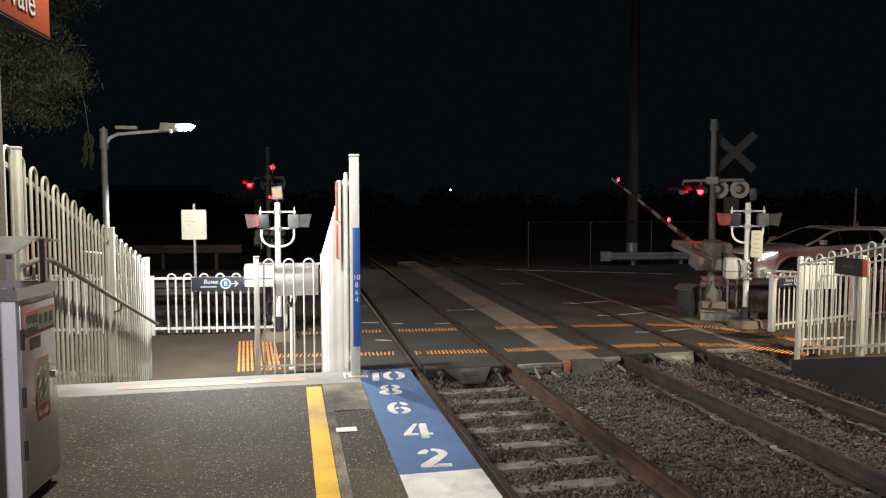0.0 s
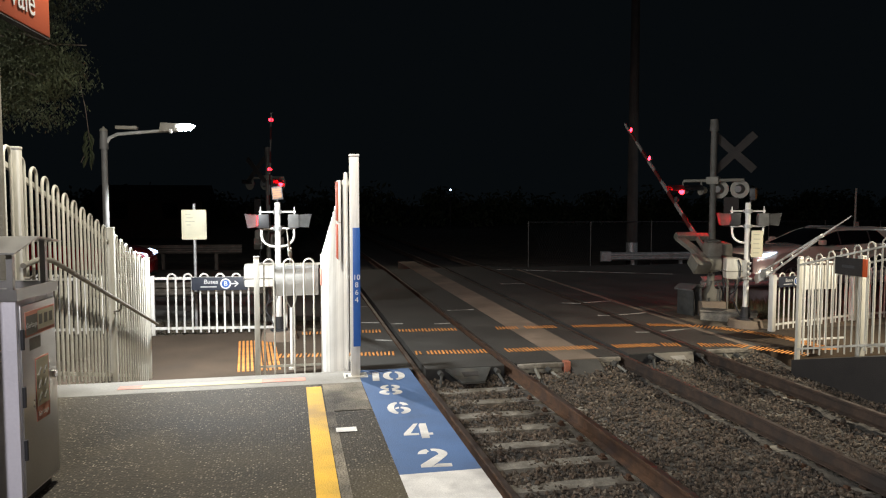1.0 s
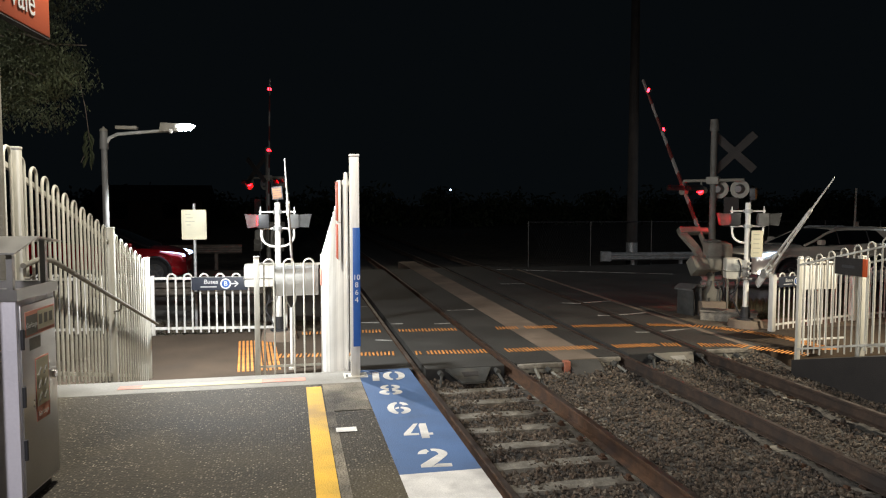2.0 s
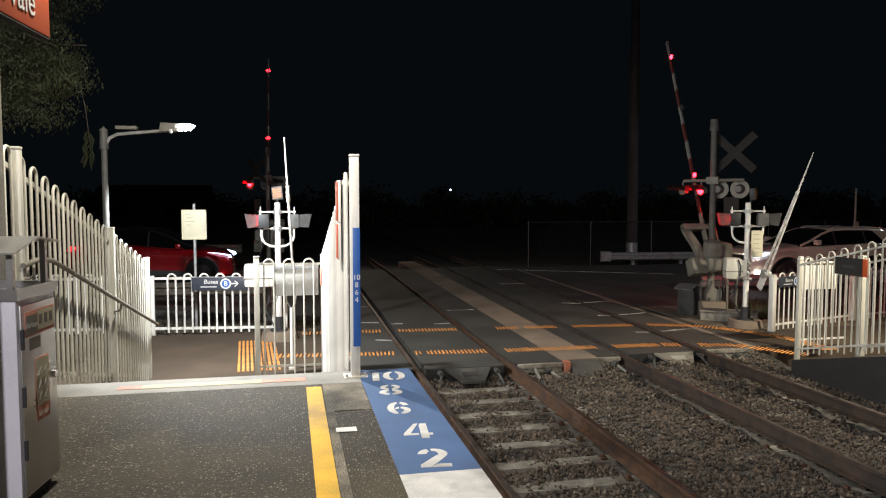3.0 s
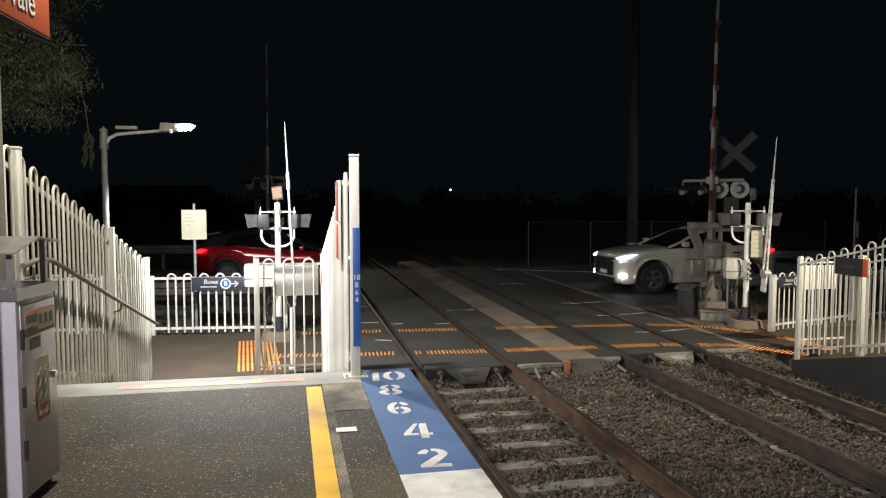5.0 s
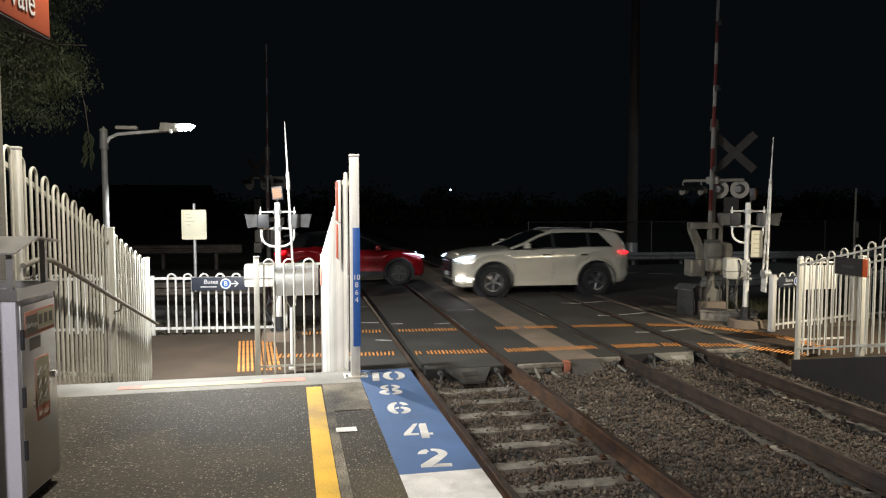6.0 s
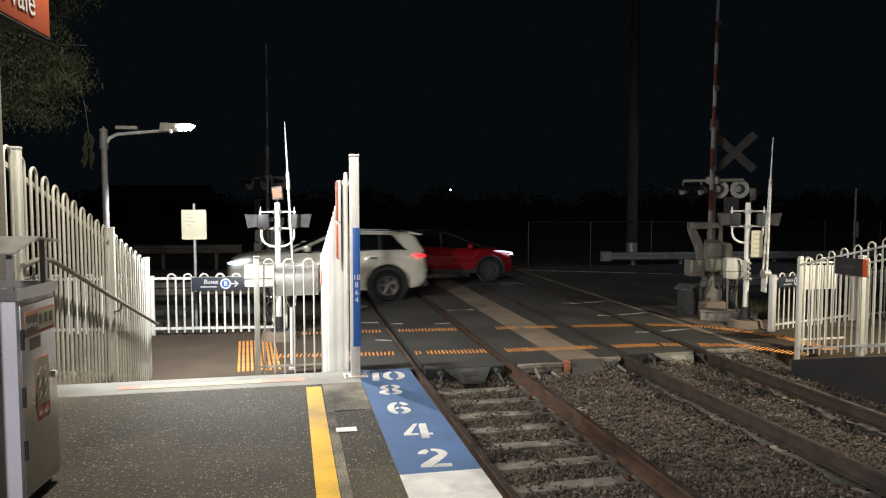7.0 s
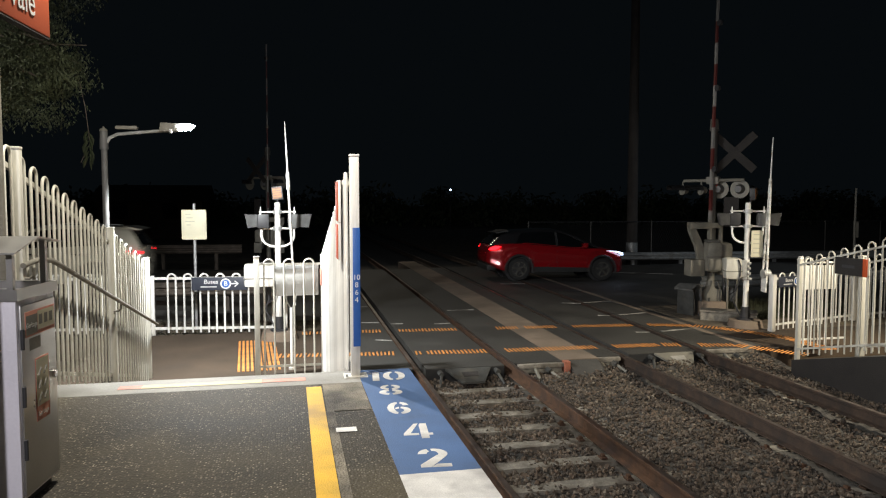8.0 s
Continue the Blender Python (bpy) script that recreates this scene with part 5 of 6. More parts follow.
for k in range(208):
    for s in (0, 1):
        u = k * 0.1
        a, b = (u, 0.0, 0.0 if s else 1.8), (u + 0.9, 0.0, 1.8 if s else 0.0)
        if b[0] < 20.8:
            tube(bm, [a, b], 0.0025, 3)
part("chain_mesh", bm, M["dark"], wf)
tp = thing("timber_pole", pose(13.95, 27.7, -0.1), "tall dark timber power pole", "power pole")
part("shaft", rod(B(), (0, 0, -0.3), (0, 0, 11), 0.24, 0.17, 14), M["pole_wood"], tp)
part("base_band", rod(B(), (0, 0, 0.35), (0, 0, 0.95), 0.245, seg=14), M["galv"], tp, "pale metal band")
sp = thing("signal_pole", pose(17.5, 19.6, 0), "thin dark steel pole beside the road", "pole")
part("shaft", rod(B(), (0, 0, -0.3), (0, 0, 2.95), 0.04, 0.03, 10), M["dull"], sp)
part("plate", box(B(), 0.03, 0.06, -0.1, 0.1, 1.4, 1.9), M["dull"], sp)
fl = thing("far_lamp", pose(16.8, 75.0, -0.4), "small far blue-white lamp on a dark pole beside the line", "lamp")
part("pole", rod(B(), (0, 0, 0), (0, 0, 4.2), 0.05, seg=8), M["dark"], fl)
part("lamp_head", rod(B(), (0, -0.14, 4.28), (0, -0.05, 4.28), 0.065, seg=14), M["far_glow"], fl, "glowing blue-white lamp")

def far_woods():
    """A dark uneven belt of trees far behind the line."""
    rnd = random.Random(21)
    vs, fs = [], []
    for k in range(150):
        x, y = -75 + 1.25 * k + rnd.uniform(-1, 1), rnd.uniform(84, 118)
        h = rnd.uniform(2.0, 4.2)
        for z in (h * 0.25, h * 0.55, h * 0.85):
            leaves(vs, fs, Vector((x + rnd.uniform(-1, 1), y, z)), rnd.uniform(1.6, 2.8), 60, 0.9, rnd, 0.8, 0.2)
    me = bpy.data.meshes.new("far_woods")
    me.from_pydata(vs, [], fs)
    me.materials.append(M["leaf"])
    tagged(new("far_woods", me), "dark belt of far trees behind the line", "woods", kind="stuff")


# a dim house across the road
hs = thing("house", pose(-11.0, 62, -0.4), "dim low house with a pitched roof beyond the road", "house")
part("wall", box(B(), -4, 4, 0, 7, 0, 3.0), M["brick"], hs)
part("roof", prism(B(), [(-0.6, 3.0), (7.6, 3.0), (3.5, 4.4)], -4.5, 4.5, "x"), M["brick"], hs)
for x in (-2.2, 1.6):
    wd = part("window", box(B(), x - 0.6, x + 0.6, -0.06, -0.002, 1.6, 2.9, 0.01), M["near_black"], hs)
    part("pane", box(B(), x - 0.52, x + 0.52, -0.075, -0.061, 1.68, 2.82), M["glass"], wd)


# ---------------------------------------------------------------- plants
def leaves(bm_verts, bm_faces, centre, radius, n, size, rnd, squash=0.7, droop=0.6):
    """Leaves in loose sprays round a centre."""
    for _ in range(n):
        d = Vector((rnd.gauss(0, 1), rnd.gauss(0, 1), rnd.gauss(0, squash)))
        d = d.normalized() * radius * rnd.random() ** 0.45
        p = centre + Vector((d.x, d.y, d.z * squash))
        ax = Vector((rnd.uniform(-1, 1), rnd.uniform(-1, 1), rnd.uniform(-1.2, 0.3) - droop)).normalized()
        sd = ax.orthogonal().normalized()
        sd = (Matrix.Rotation(rnd.uniform(0, 6.28), 3, ax) @ sd)
        l, w = size * rnd.uniform(0.6, 1.3), size * rnd.uniform(0.14, 0.24)
        k = len(bm_verts)
        up = ax.cross(sd) * w * 0.35
        bm_verts += [tuple(p), tuple(p + ax * l * 0.45 + sd * w + up), tuple(p + ax * l), tuple(p + ax * l * 0.45 - sd * w + up)]
        bm_faces += [(k, k + 1, k + 2), (k, k + 2, k + 3)]


def tree(m, height, lobes, n_clump, n_leaf, size, seed, label):
    """A tapered trunk, limbs that reach into each lobe, and a crown of leaf sprays with gaps; lobes: (centre, radii)."""
    rnd = random.Random(seed)
    g = thing("tree", m, label, "tree", "trees")
    bm = B()
    tube(bm, [(0, 0, -0.3), (0.05, 0.02, height * 0.3), (-0.05, 0.06, height * 0.6), (0.1, 0, height * 0.9)], 0.2, 10)
    for v in bm.verts:
        k = max(0.15, 1.0 - 0.8 * v.co.z / height)
        v.co.x, v.co.y = v.co.x * k, v.co.y * k
    part("trunk", bm, M["bark"], g)
    vs, fs = [], []
    for c, r in lobes:
        c = Vector(c)
        for i in range(9):
            a = 2 * math.pi * i / 9 + rnd.uniform(-0.3, 0.3)
            tip = c + Vector((r[0] * 0.85 * math.cos(a), r[1] * 0.85 * math.sin(a), r[2] * rnd.uniform(-0.1, 0.7)))
            root = Vector((0, 0, height * rnd.uniform(0.5, 0.7)))
            pts = [root + (tip - root) * (k / 5) + Vector((rnd.uniform(-0.1, 0.1), rnd.uniform(-0.1, 0.1), 0.35 * math.sin(math.pi * k / 5))) for k in range(6)]
            part("limb", tube(B(), pts, 0.011, 6), M["bark"], g)
        share = r[0] * r[1] * r[2] / sum(q[0] * q[1] * q[2] for _, q in lobes)
        for _ in range(int(n_clump * share)):
            d = Vector((rnd.gauss(0, 1), rnd.gauss(0, 1), rnd.gauss(0, 1))).normalized() * rnd.random() ** 0.34
            d *= 0.86 + 0.3 * noise.noise(d * 2.3 + c)
            leaves(vs, fs, c + Vector((d.x * r[0], d.y * r[1], d.z * r[2])), rnd.uniform(0.18, 0.42), n_leaf, size, rnd)
    me = bpy.data.meshes.new("crown")
    me.from_pydata(vs, [], fs)
    me.materials.append(M["leaf"])
    part("crown", me, None, g)
    return g


far_woods()
tree(pose(-5.75, 12.4, 0), 7.3, [((0.05, 0, 6.1), (2.5, 2.3, 2.3)), ((1.75, -0.2, 4.5), (1.15, 1.2, 0.85)), ((0.7, -0.4, 4.35), (1.6, 1.2, 0.8))], 2300, 75, 0.06, 6, "dark leafy tree overhanging the ramp fence")
tw = thing("hanging_twig", pose(-3.08, 12.4, 0.08), "drooping twig with long leaves below the tree", "twig")
part("stem", tube(B(), [(-0.1, 0, 4.3), (-0.03, 0, 3.9), (0.0, 0.0, 3.6), (0.02, 0, 3.35), (-0.12, 0, 3.05)], 0.006, 5), M["bark"], tw)
for k in range(12):
    z = 3.56 - 0.04 * k
    s = (0.75 if k % 2 else -0.75) * (0.8 + 0.3 * math.sin(2.1 * k))
    bm = B()
    mid = [bm.verts.new(p) for p in ((0.01, 0, z), (s * 0.045, -0.03, z - 0.05), (s * 0.085, -0.035, z - 0.12), (s * 0.10, -0.02, z - 0.2))]
    up = [bm.verts.new(p) for p in ((s * 0.07, -0.02, z - 0.04), (s * 0.115, -0.02, z - 0.11))]
    dn = [bm.verts.new(p) for p in ((s * 0.03, -0.015, z - 0.085), (s * 0.06, -0.015, z - 0.15))]
    for side in (up, dn):
        bm.faces.new((mid[0], mid[1], side[0]))
        bm.faces.new((mid[1], mid[2], side[1], side[0]))
        bm.faces.new((mid[2], mid[3], side[1]))
    bmesh.ops.solidify(bm, geom=bm.faces[:], thickness=0.002)
    part("leaf", bm, M["leaf"], tw)


def grass(name, n, seed, spots, hmax, label):
    rnd = random.Random(seed)
    vs, fs = [], []
    for _ in range(n):
        x0, x1, y0, y1, z = rnd.choice(spots)
        x, y = rnd.uniform(x0, x1), rnd.uniform(y0, y1)
        z += lift(x, y) if z > 0 else 0.0
        h = hmax * rnd.uniform(0.25, 1.0) * (0.5 + max(0, noise.noise((x * 1.5, y * 1.5, 7)) + 0.3))
        a = rnd.uniform(0, 6.28)
        w, l = 0.008, h * rnd.uniform(0.2, 0.7)
        k = len(vs)
        vs += [(x - w * math.sin(a), y + w * math.cos(a), z), (x + w * math.sin(a), y - w * math.cos(a), z), (x + l * math.cos(a), y + l * math.sin(a), z + h)]
        fs.append((k, k + 1, k + 2))
    me = bpy.data.meshes.new(name)
    me.from_pydata(vs, [], fs)
    me.materials.append(M["grass"])
    return tagged(new(name, me), label, "grass", kind="stuff")


grass("grass", 11000, 8, [(9.0, 12.5, 26.0, 27.6, -0.42), (12, 22, 25.5, 27.4, -0.42), (9.6, 12.5, 13.4, 15.3, 0.006), (9.6, 12.5, 13.4, 15.3, 0.006)], 0.3, "rough dim grass round the crossing and under the guard rail")
grass("weeds", 1800, 9, [(-8, 0.4, 14.35, 16.2, -0.03)], 0.14, "sparse dry weeds behind the low fence")


def litter(name, n, seed, x0, x1, y0, y1, z, label):
    rnd = random.Random(seed)
    vs, fs = [], []
    for _ in range(n):
        leaves(vs, fs, Vector((rnd.uniform(x0, x1), rnd.uniform(y0, y1), z + 0.012)), 0.02, 1, 0.07, rnd, 0.05, 0.0)
    me = bpy.data.meshes.new(name)
    me.from_pydata(vs, [], fs)
    me.materials.append(M["pole_wood"])
    return tagged(new(name, me), label, "leaf litter", kind="stuff")


litter("leaf_litter", 2600, 12, -6, 0.4, 14.3, 16.3, -0.03, "dry brown fallen leaves on the dirt verge")

# ---------------------------------------------------------------- cars
def sample(table, u):
    return float(np.interp(u, [a for a, _ in table], [b for _, b in table]))


def loft(rings):
    """Skin over rings of equally many points."""
    bm = B()
    vs = [[bm.verts.new(p) for p in r] for r in rings]
    for a, b in zip(vs, vs[1:]):
        for i in range(len(a) - 1):
            bm.faces.new((a[i], b[i], b[i + 1], a[i + 1]))
    bm.faces.new(vs[0])
    bm.faces.new(vs[-1][::-1])
    bmesh.ops.remove_doubles(bm, verts=bm.verts[:], dist=0.0005)
    return bm


def car_wheel(parent, place, r, side, rim_mat):
    w = part("wheel", B_lathe([(r * 0.66, -0.11), (r * 0.93, -0.115), (r * 0.985, -0.09), (r, -0.05), (r, 0.05), (r * 0.985, 0.09), (r * 0.93, 0.115), (r * 0.66, 0.11)], 28), M["rubber"], parent, "", Matrix.Translation(place))
    y = side * 0.085
    bm = B_lathe([(r * 0.60, -0.1), (r * 0.665, -0.105), (r * 0.67, 0.105), (r * 0.60, 0.1)], 28)
    rod(bm, (0, y - 0.03, 0), (0, y + 0.012, 0), 0.06, seg=14)
    part("rim", bm, rim_mat, w)
    part("brake_disc", rod(B(), (0, -0.03, 0), (0, 0.03, 0), r * 0.55, seg=20), M["dark"], w)
    for k in range(5):
        a = 2 * math.pi * k / 5
        bm = B()
        for d in (-0.11, 0.11):
            tube(bm, [(0.05 * math.cos(a), y, 0.05 * math.sin(a)), (r * 0.63 * math.cos(a + d), y - side * 0.01, r * 0.63 * math.sin(a + d))], 0.017, 6)
        part("spoke", bm, rim_mat, w)
    return w


def B_lathe(profile, seg):
    """Turned about the y axis; profile of (radius, y)."""
    bm = B()
    rings = []
    for k in range(seg):
        a = 2 * math.pi * k / seg
        rings.append([bm.verts.new((r * math.cos(a), y, r * math.sin(a))) for r, y in profile])
    n = len(profile)
    for k in range(seg):
        a, b = rings[k], rings[(k + 1) % seg]
        for i in range(n):
            bm.faces.new((a[i], b[i], b[(i + 1) % n], a[(i + 1) % n]))
    return bm


def car(name, c, label):
    """c: the shape. Forward is +x, the front axle at x = 0, the road at z = 0."""
    g = thing(name, Matrix.Identity(4), label, "car")
    u0, u1, wb, r = c["rear"], c["front"], c["wheelbase"], c["wheel_r"]
    us = sorted(set(np.round(np.concatenate([np.linspace(u0, u1, 96), [u0 + 0.01, u0 + 0.03, u1 - 0.01, u1 - 0.03]]), 4)))
    rings = []
    for u in us:
        W, zt, zb = sample(c["width"], u), sample(c["belt"], u), sample(c["sill"], u)
        for uw in (0.0, -wb):
            q = c["arch_r"] ** 2 - (u - uw) ** 2
            if q > 0:
                zb = max(zb, min(r + math.sqrt(q) * 0.98, zt - 0.12))
        h = zt - zb
        half = [(0.0, zb + 0.02), (0.60 * W, zb), (0.95 * W, zb), (0.985 * W, zb + 0.05 * h), (0.99 * W, zb + 0.15 * h), (0.958 * W, zb + 0.25 * h), (0.966 * W, zb + 0.48 * h), (W, zb + 0.66 * h), (0.99 * W, zb + 0.74 * h), (0.955 * W, zb + 0.9 * h), (0.90 * W, zt - 0.012), (0.72 * W, zt + 0.02), (0.0, zt + 0.045)]
        rings.append([(u, y, z) for y, z in half] + [(u, -y, z) for y, z in reversed(half[1:-1])] + [(u, 0.0, zb + 0.02)])
    body = part("body", loft(rings), c["paint"], g)
    # the cabin: glass sides, painted roof and rear pillars
    gr, gf = c["cabin"]
    cu = np.linspace(gr, gf, 48)
    rings = []
    for u in cu:
        zr, zb, W = sample(c["roof"], u), sample(c["belt"], u) - 0.03, sample(c["width"], u)
        k = min(1.0, max(0.02, (zr - zb) / 0.55))
        wb_, wr = 0.915 * W, (0.915 - 0.215 * k) * W
        zs = zr - 0.09 * k
        half = [(wb_, zb), (wb_ + (wr - wb_) * 0.35, zb + (zs - zb) * 0.4), (wb_ + (wr - wb_) * 0.8, zb + (zs - zb) * 0.85), (wr, zs), (wr - 0.05, zr - 0.03 * k), (wr - 0.14, zr), (0, zr + 0.02 * k)]
        rings.append([(u, y, z) for y, z in half] + [(u, -y, z) for y, z in reversed(half[:-1])])
    bm = loft(rings)
    bmesh.ops.bisect_plane(bm, geom=bm.verts[:] + bm.edges[:] + bm.faces[:], plane_co=c["cut"][0], plane_no=c["cut"][1])
    roof_faces = []
    for f in bm.faces:
        m = f.calc_center_median()
        zr = sample(c["roof"], m.x)
        top = m.z > zr - 0.07 and c["roof_rear"] < m.x < c["roof_front"]
        if top or (m.x < c["pillar"](m.z) and abs(m.y) > 0.5):
            roof_faces.append(f)
    paint = B()
    vmap = {}
    for f in roof_faces:
        paint.faces.new([vmap.setdefault(v, paint.verts.new(v.co)) if v not in vmap else vmap[v] for v in f.verts])
    bmesh.ops.delete(bm, geom=roof_faces, context="FACES")
    part("window_glass", bm, M["glass"], g, "dark tinted glass")
    part("roof", paint, c["roof_paint"], g)
    for s in (-1, 1):
        def wall(u, z):
            """Half width of the cabin side at u and z."""
            zr, zb, W = sample(c["roof"], u), sample(c["belt"], u) - 0.03, sample(c["width"], u)
            k = min(1.0, max(0.02, (zr - zb) / 0.55))
            a, b, zs = 0.915 * W, (0.915 - 0.215 * k) * W, zr - 0.09 * k
            return a + (b - a) * min(1.0, max(0.0, (z - zb) / max(0.01, zs - zb)))
        pts = []
        for t in np.linspace(0, 1, 7):
            u = c["a_pillar"][0] + (c["a_pillar"][1] - c["a_pillar"][0]) * t
            zr = sample(c["roof"], u)
            pts.append((u, s * (wall(u, zr) + 0.004), zr - 0.05 * min(1, t * 3)))
        part("pillar", tube(B(), pts, 0.036, 6), c["pillar_paint"], g)
        bu = np.linspace(c["window"][0], c["window"][1], 12)
        part("belt_trim", tube(B(), [(u, s * (wall(u, sample(c["belt"], u)) + 0.006), sample(c["belt"], u) - 0.005) for u in bu], 0.012, 6), c["trim"], g)
        for u in c["posts"]:
            zr = sample(c["roof"], u)
            part("door_post", tube(B(), [(u, s * (wall(u, z) + 0.002), z) for z in np.linspace(sample(c["belt"], u), zr - 0.08, 5)], 0.026, 6), M["plastic"], g)
        W = sample(c["width"], -1.4)
        part("sill_trim", prism(B(), [(-wb + c["arch_r"], 0.27), (-c["arch_r"], 0.27), (-c["arch_r"] - 0.02, c["trim_z"]), (-wb + c["arch_r"] + 0.02, c["trim_z"] + 0.02)], min(s * (W - 0.03), s * (W + 0.006)), max(s * (W - 0.03), s * (W + 0.006)), "y"), c["sill_mat"], g)
        for uw in (0.0, -wb):
            ar = c["arch_r"]
            pts = [(uw + ar * math.cos(a), s * (sample(c["width"], uw) - 0.012), r + ar * math.sin(a)) for a in np.linspace(-0.25, math.pi + 0.25, 15)]
            part("arch_trim", tube(B(), pts, c["arch_trim"], 6), c["arch_mat"], g)
            part("arch_liner", rod(B(), (uw, s * 0.40, r + 0.02), (uw, s * (sample(c["width"], uw) - 0.16), r + 0.02), ar * 0.99, seg=24), M["dark"], g)
        mir = part("mirror", box(B(), c["mirror"][0] - 0.08, c["mirror"][0] + 0.07, min(s * 0.99, s * 1.17) * c["mw"], max(s * 0.99, s * 1.17) * c["mw"], c["mirror"][1] - 0.075, c["mirror"][1] + 0.075, 0.04), c["paint"], g)
        for u in c["handles"]:
            part("door_handle", box(B(), u - 0.11, u + 0.11, min(s * (W - 0.01), s * (W + 0.03)), max(s * (W - 0.01), s * (W + 0.03)), c["handle_z"] - 0.018, c["handle_z"] + 0.018, 0.008), c["trim"], g)
        for u in c["seams"]:
            part("door_seam", tube(B(), [(u + 0.02, s * (W * 0.985), 0.42), (u, s * (W + 0.0005), 0.75), (u, s * (W * 0.968), sample(c["belt"], u) - 0.08)], 0.004, 4), M["dark"], g)
        c["lights"](g, s)
    wheels = []
    for uw in (0.0, -wb):
        for s in (-1, 1):
            wheels.append(car_wheel(g, Vector((uw, s * (sample(c["width"], uw) - 0.125), r)), r, s, c["rim"]))
    c["extras"](g)
    return g, wheels


def patch(u_pts, side, lift):
    """A thin lamp laid on the body: a closed outline of (x, half width, z), thickened outward."""
    bm = B()
    f = bm.faces.new([bm.verts.new((u, side * w, z)) for u, w, z in u_pts])
    ret = bmesh.ops.extrude_face_region(bm, geom=[f])
    for v in ret["geom"]:
        if isinstance(v, bmesh.types.BMVert):
            v.co += Vector((lift[0], side * lift[1], 0))
    return bm


def suv_lights(g, s):
    h = part("headlamp", patch([(0.48, 0.945, 1.055), (0.68, 0.90, 1.03), (0.86, 0.80, 0.99), (0.96, 0.69, 0.95), (0.92, 0.75, 0.905), (0.78, 0.85, 0.91), (0.66, 0.905, 0.955)], s, (0.045, 0.03)), M["head_glow"], g, "glowing white headlamp")
    part("fog_lamp", rod(B(), (0.76, s * 0.80, 0.47), (0.915, s * 0.85, 0.47), 0.07, seg=16), M["fog_glow"], g, "glowing fog lamp")
    part("tail_lamp", patch([(-3.40, 0.91, 1.15), (-3.58, 0.875, 1.145), (-3.74, 0.74, 1.13), (-3.74, 0.74, 1.08), (-3.62, 0.865, 1.075), (-3.52, 0.90, 1.09)], s, (-0.01, 0.025)), M["tail_glow"], g, "glowing red tail lamp")


def suv_extras(g):
    part("grille", box(B(), 0.85, 1.012, -0.60, 0.60, 0.44, 0.94, 0.05), M["plastic"], g)
    for z in (0.64, 0.75, 0.86):
        part("grille_bar", box(B(), 0.99, 1.025, -0.58, 0.58, z - 0.016, z + 0.016, 0.006), M["chrome"], g)
    part("front_bumper", box(B(), 0.77, 1.005, -0.68, 0.68, 0.24, 0.44, 0.05), M["plastic"], g)
    part("rear_bumper", box(B(), -3.83, -3.6, -0.78, 0.78, 0.32, 0.48, 0.05), M["plastic"], g)
    part("plate", box(B(), 1.013, 1.028, -0.19, 0.19, 0.49, 0.59), M["white"], g)
    part("spoiler", prism(B(), [(-3.70, 1.635), (-3.35, 1.70), (-3.35, 1.65), (-3.64, 1.605)], -0.60, 0.60, "y"), M["suv_paint"], g)
    for s in (-1, 1):
        part("roof_rail", tube(B(), [(-3.1, s * 0.60, 1.65), (-3.0, s * 0.60, 1.69), (-1.75, s * 0.60, 1.71), (-1.6, s * 0.60, 1.67)], 0.018, 6), M["galv"], g)


SUV = dict(rear=-3.80, front=1.0, wheelbase=2.79, wheel_r=0.375, arch_r=0.52, paint=M["suv_paint"], roof_paint=M["suv_paint"], pillar_paint=M["suv_paint"],
           width=[(-3.80, 0.70), (-3.72, 0.82), (-3.5, 0.91), (-2.8, 0.965), (-2.0, 0.945), (-1.0, 0.945), (0.0, 0.965), (0.5, 0.94), (0.75, 0.87), (0.92, 0.76), (1.0, 0.66)],
           belt=[(-3.80, 0.80), (-3.76, 1.12), (-3.64, 1.24), (-3.3, 1.27), (-2.4, 1.26), (-0.7, 1.215), (-0.3, 1.19), (0.2, 1.15), (0.6, 1.10), (0.85, 1.05), (0.95, 0.97), (1.0, 0.84)],
           sill=[(-3.80, 0.52), (-3.6, 0.34), (-3.3, 0.29), (0.5, 0.26), (0.8, 0.24), (1.0, 0.30)],
           cabin=(-3.70, -0.42), roof=[(-3.70, 1.25), (-3.50, 1.60), (-3.32, 1.68), (-2.7, 1.70), (-2.0, 1.705), (-1.6, 1.68), (-1.3, 1.605), (-0.42, 1.195)],
           roof_rear=-3.5, roof_front=-1.45, pillar=lambda z: -3.27 + (z - 1.25) * 0.95, cut=((-3.27, 0, 1.25), (1, 0, -0.95)), a_pillar=(-0.46, -1.6), window=(-3.2, -0.75), posts=(-1.62, -2.6),
           trim=M["chrome"], trim_z=0.36, sill_mat=M["suv_paint"], arch_trim=0.018, arch_mat=M["plastic"], mirror=(-0.82, 1.31), mw=1.0, handles=(-1.42, -2.42), handle_z=1.06,
           seams=(-0.56, -1.60, -2.52), lights=suv_lights, rim=M["alloy"], extras=suv_extras)


def red_lights(g, s):
    part("headlamp", patch([(0.12, 0.875, 0.925), (0.45, 0.80, 0.90), (0.69, 0.63, 0.845), (0.715, 0.605, 0.77), (0.68, 0.645, 0.77), (0.655, 0.67, 0.825), (0.43, 0.825, 0.875)], s, (0.045, 0.05)), M["head_glow"], g, "glowing blue-white running lamp")
    part("tail_lamp", patch([(-3.20, 0.82, 1.02), (-3.38, 0.76, 1.03), (-3.50, 0.62, 0.95), (-3.50, 0.62, 0.90), (-3.36, 0.80, 0.91), (-3.27, 0.84, 0.96)], s, (-0.03, 0.075)), M["tail_glow"], g, "glowing red tail lamp")


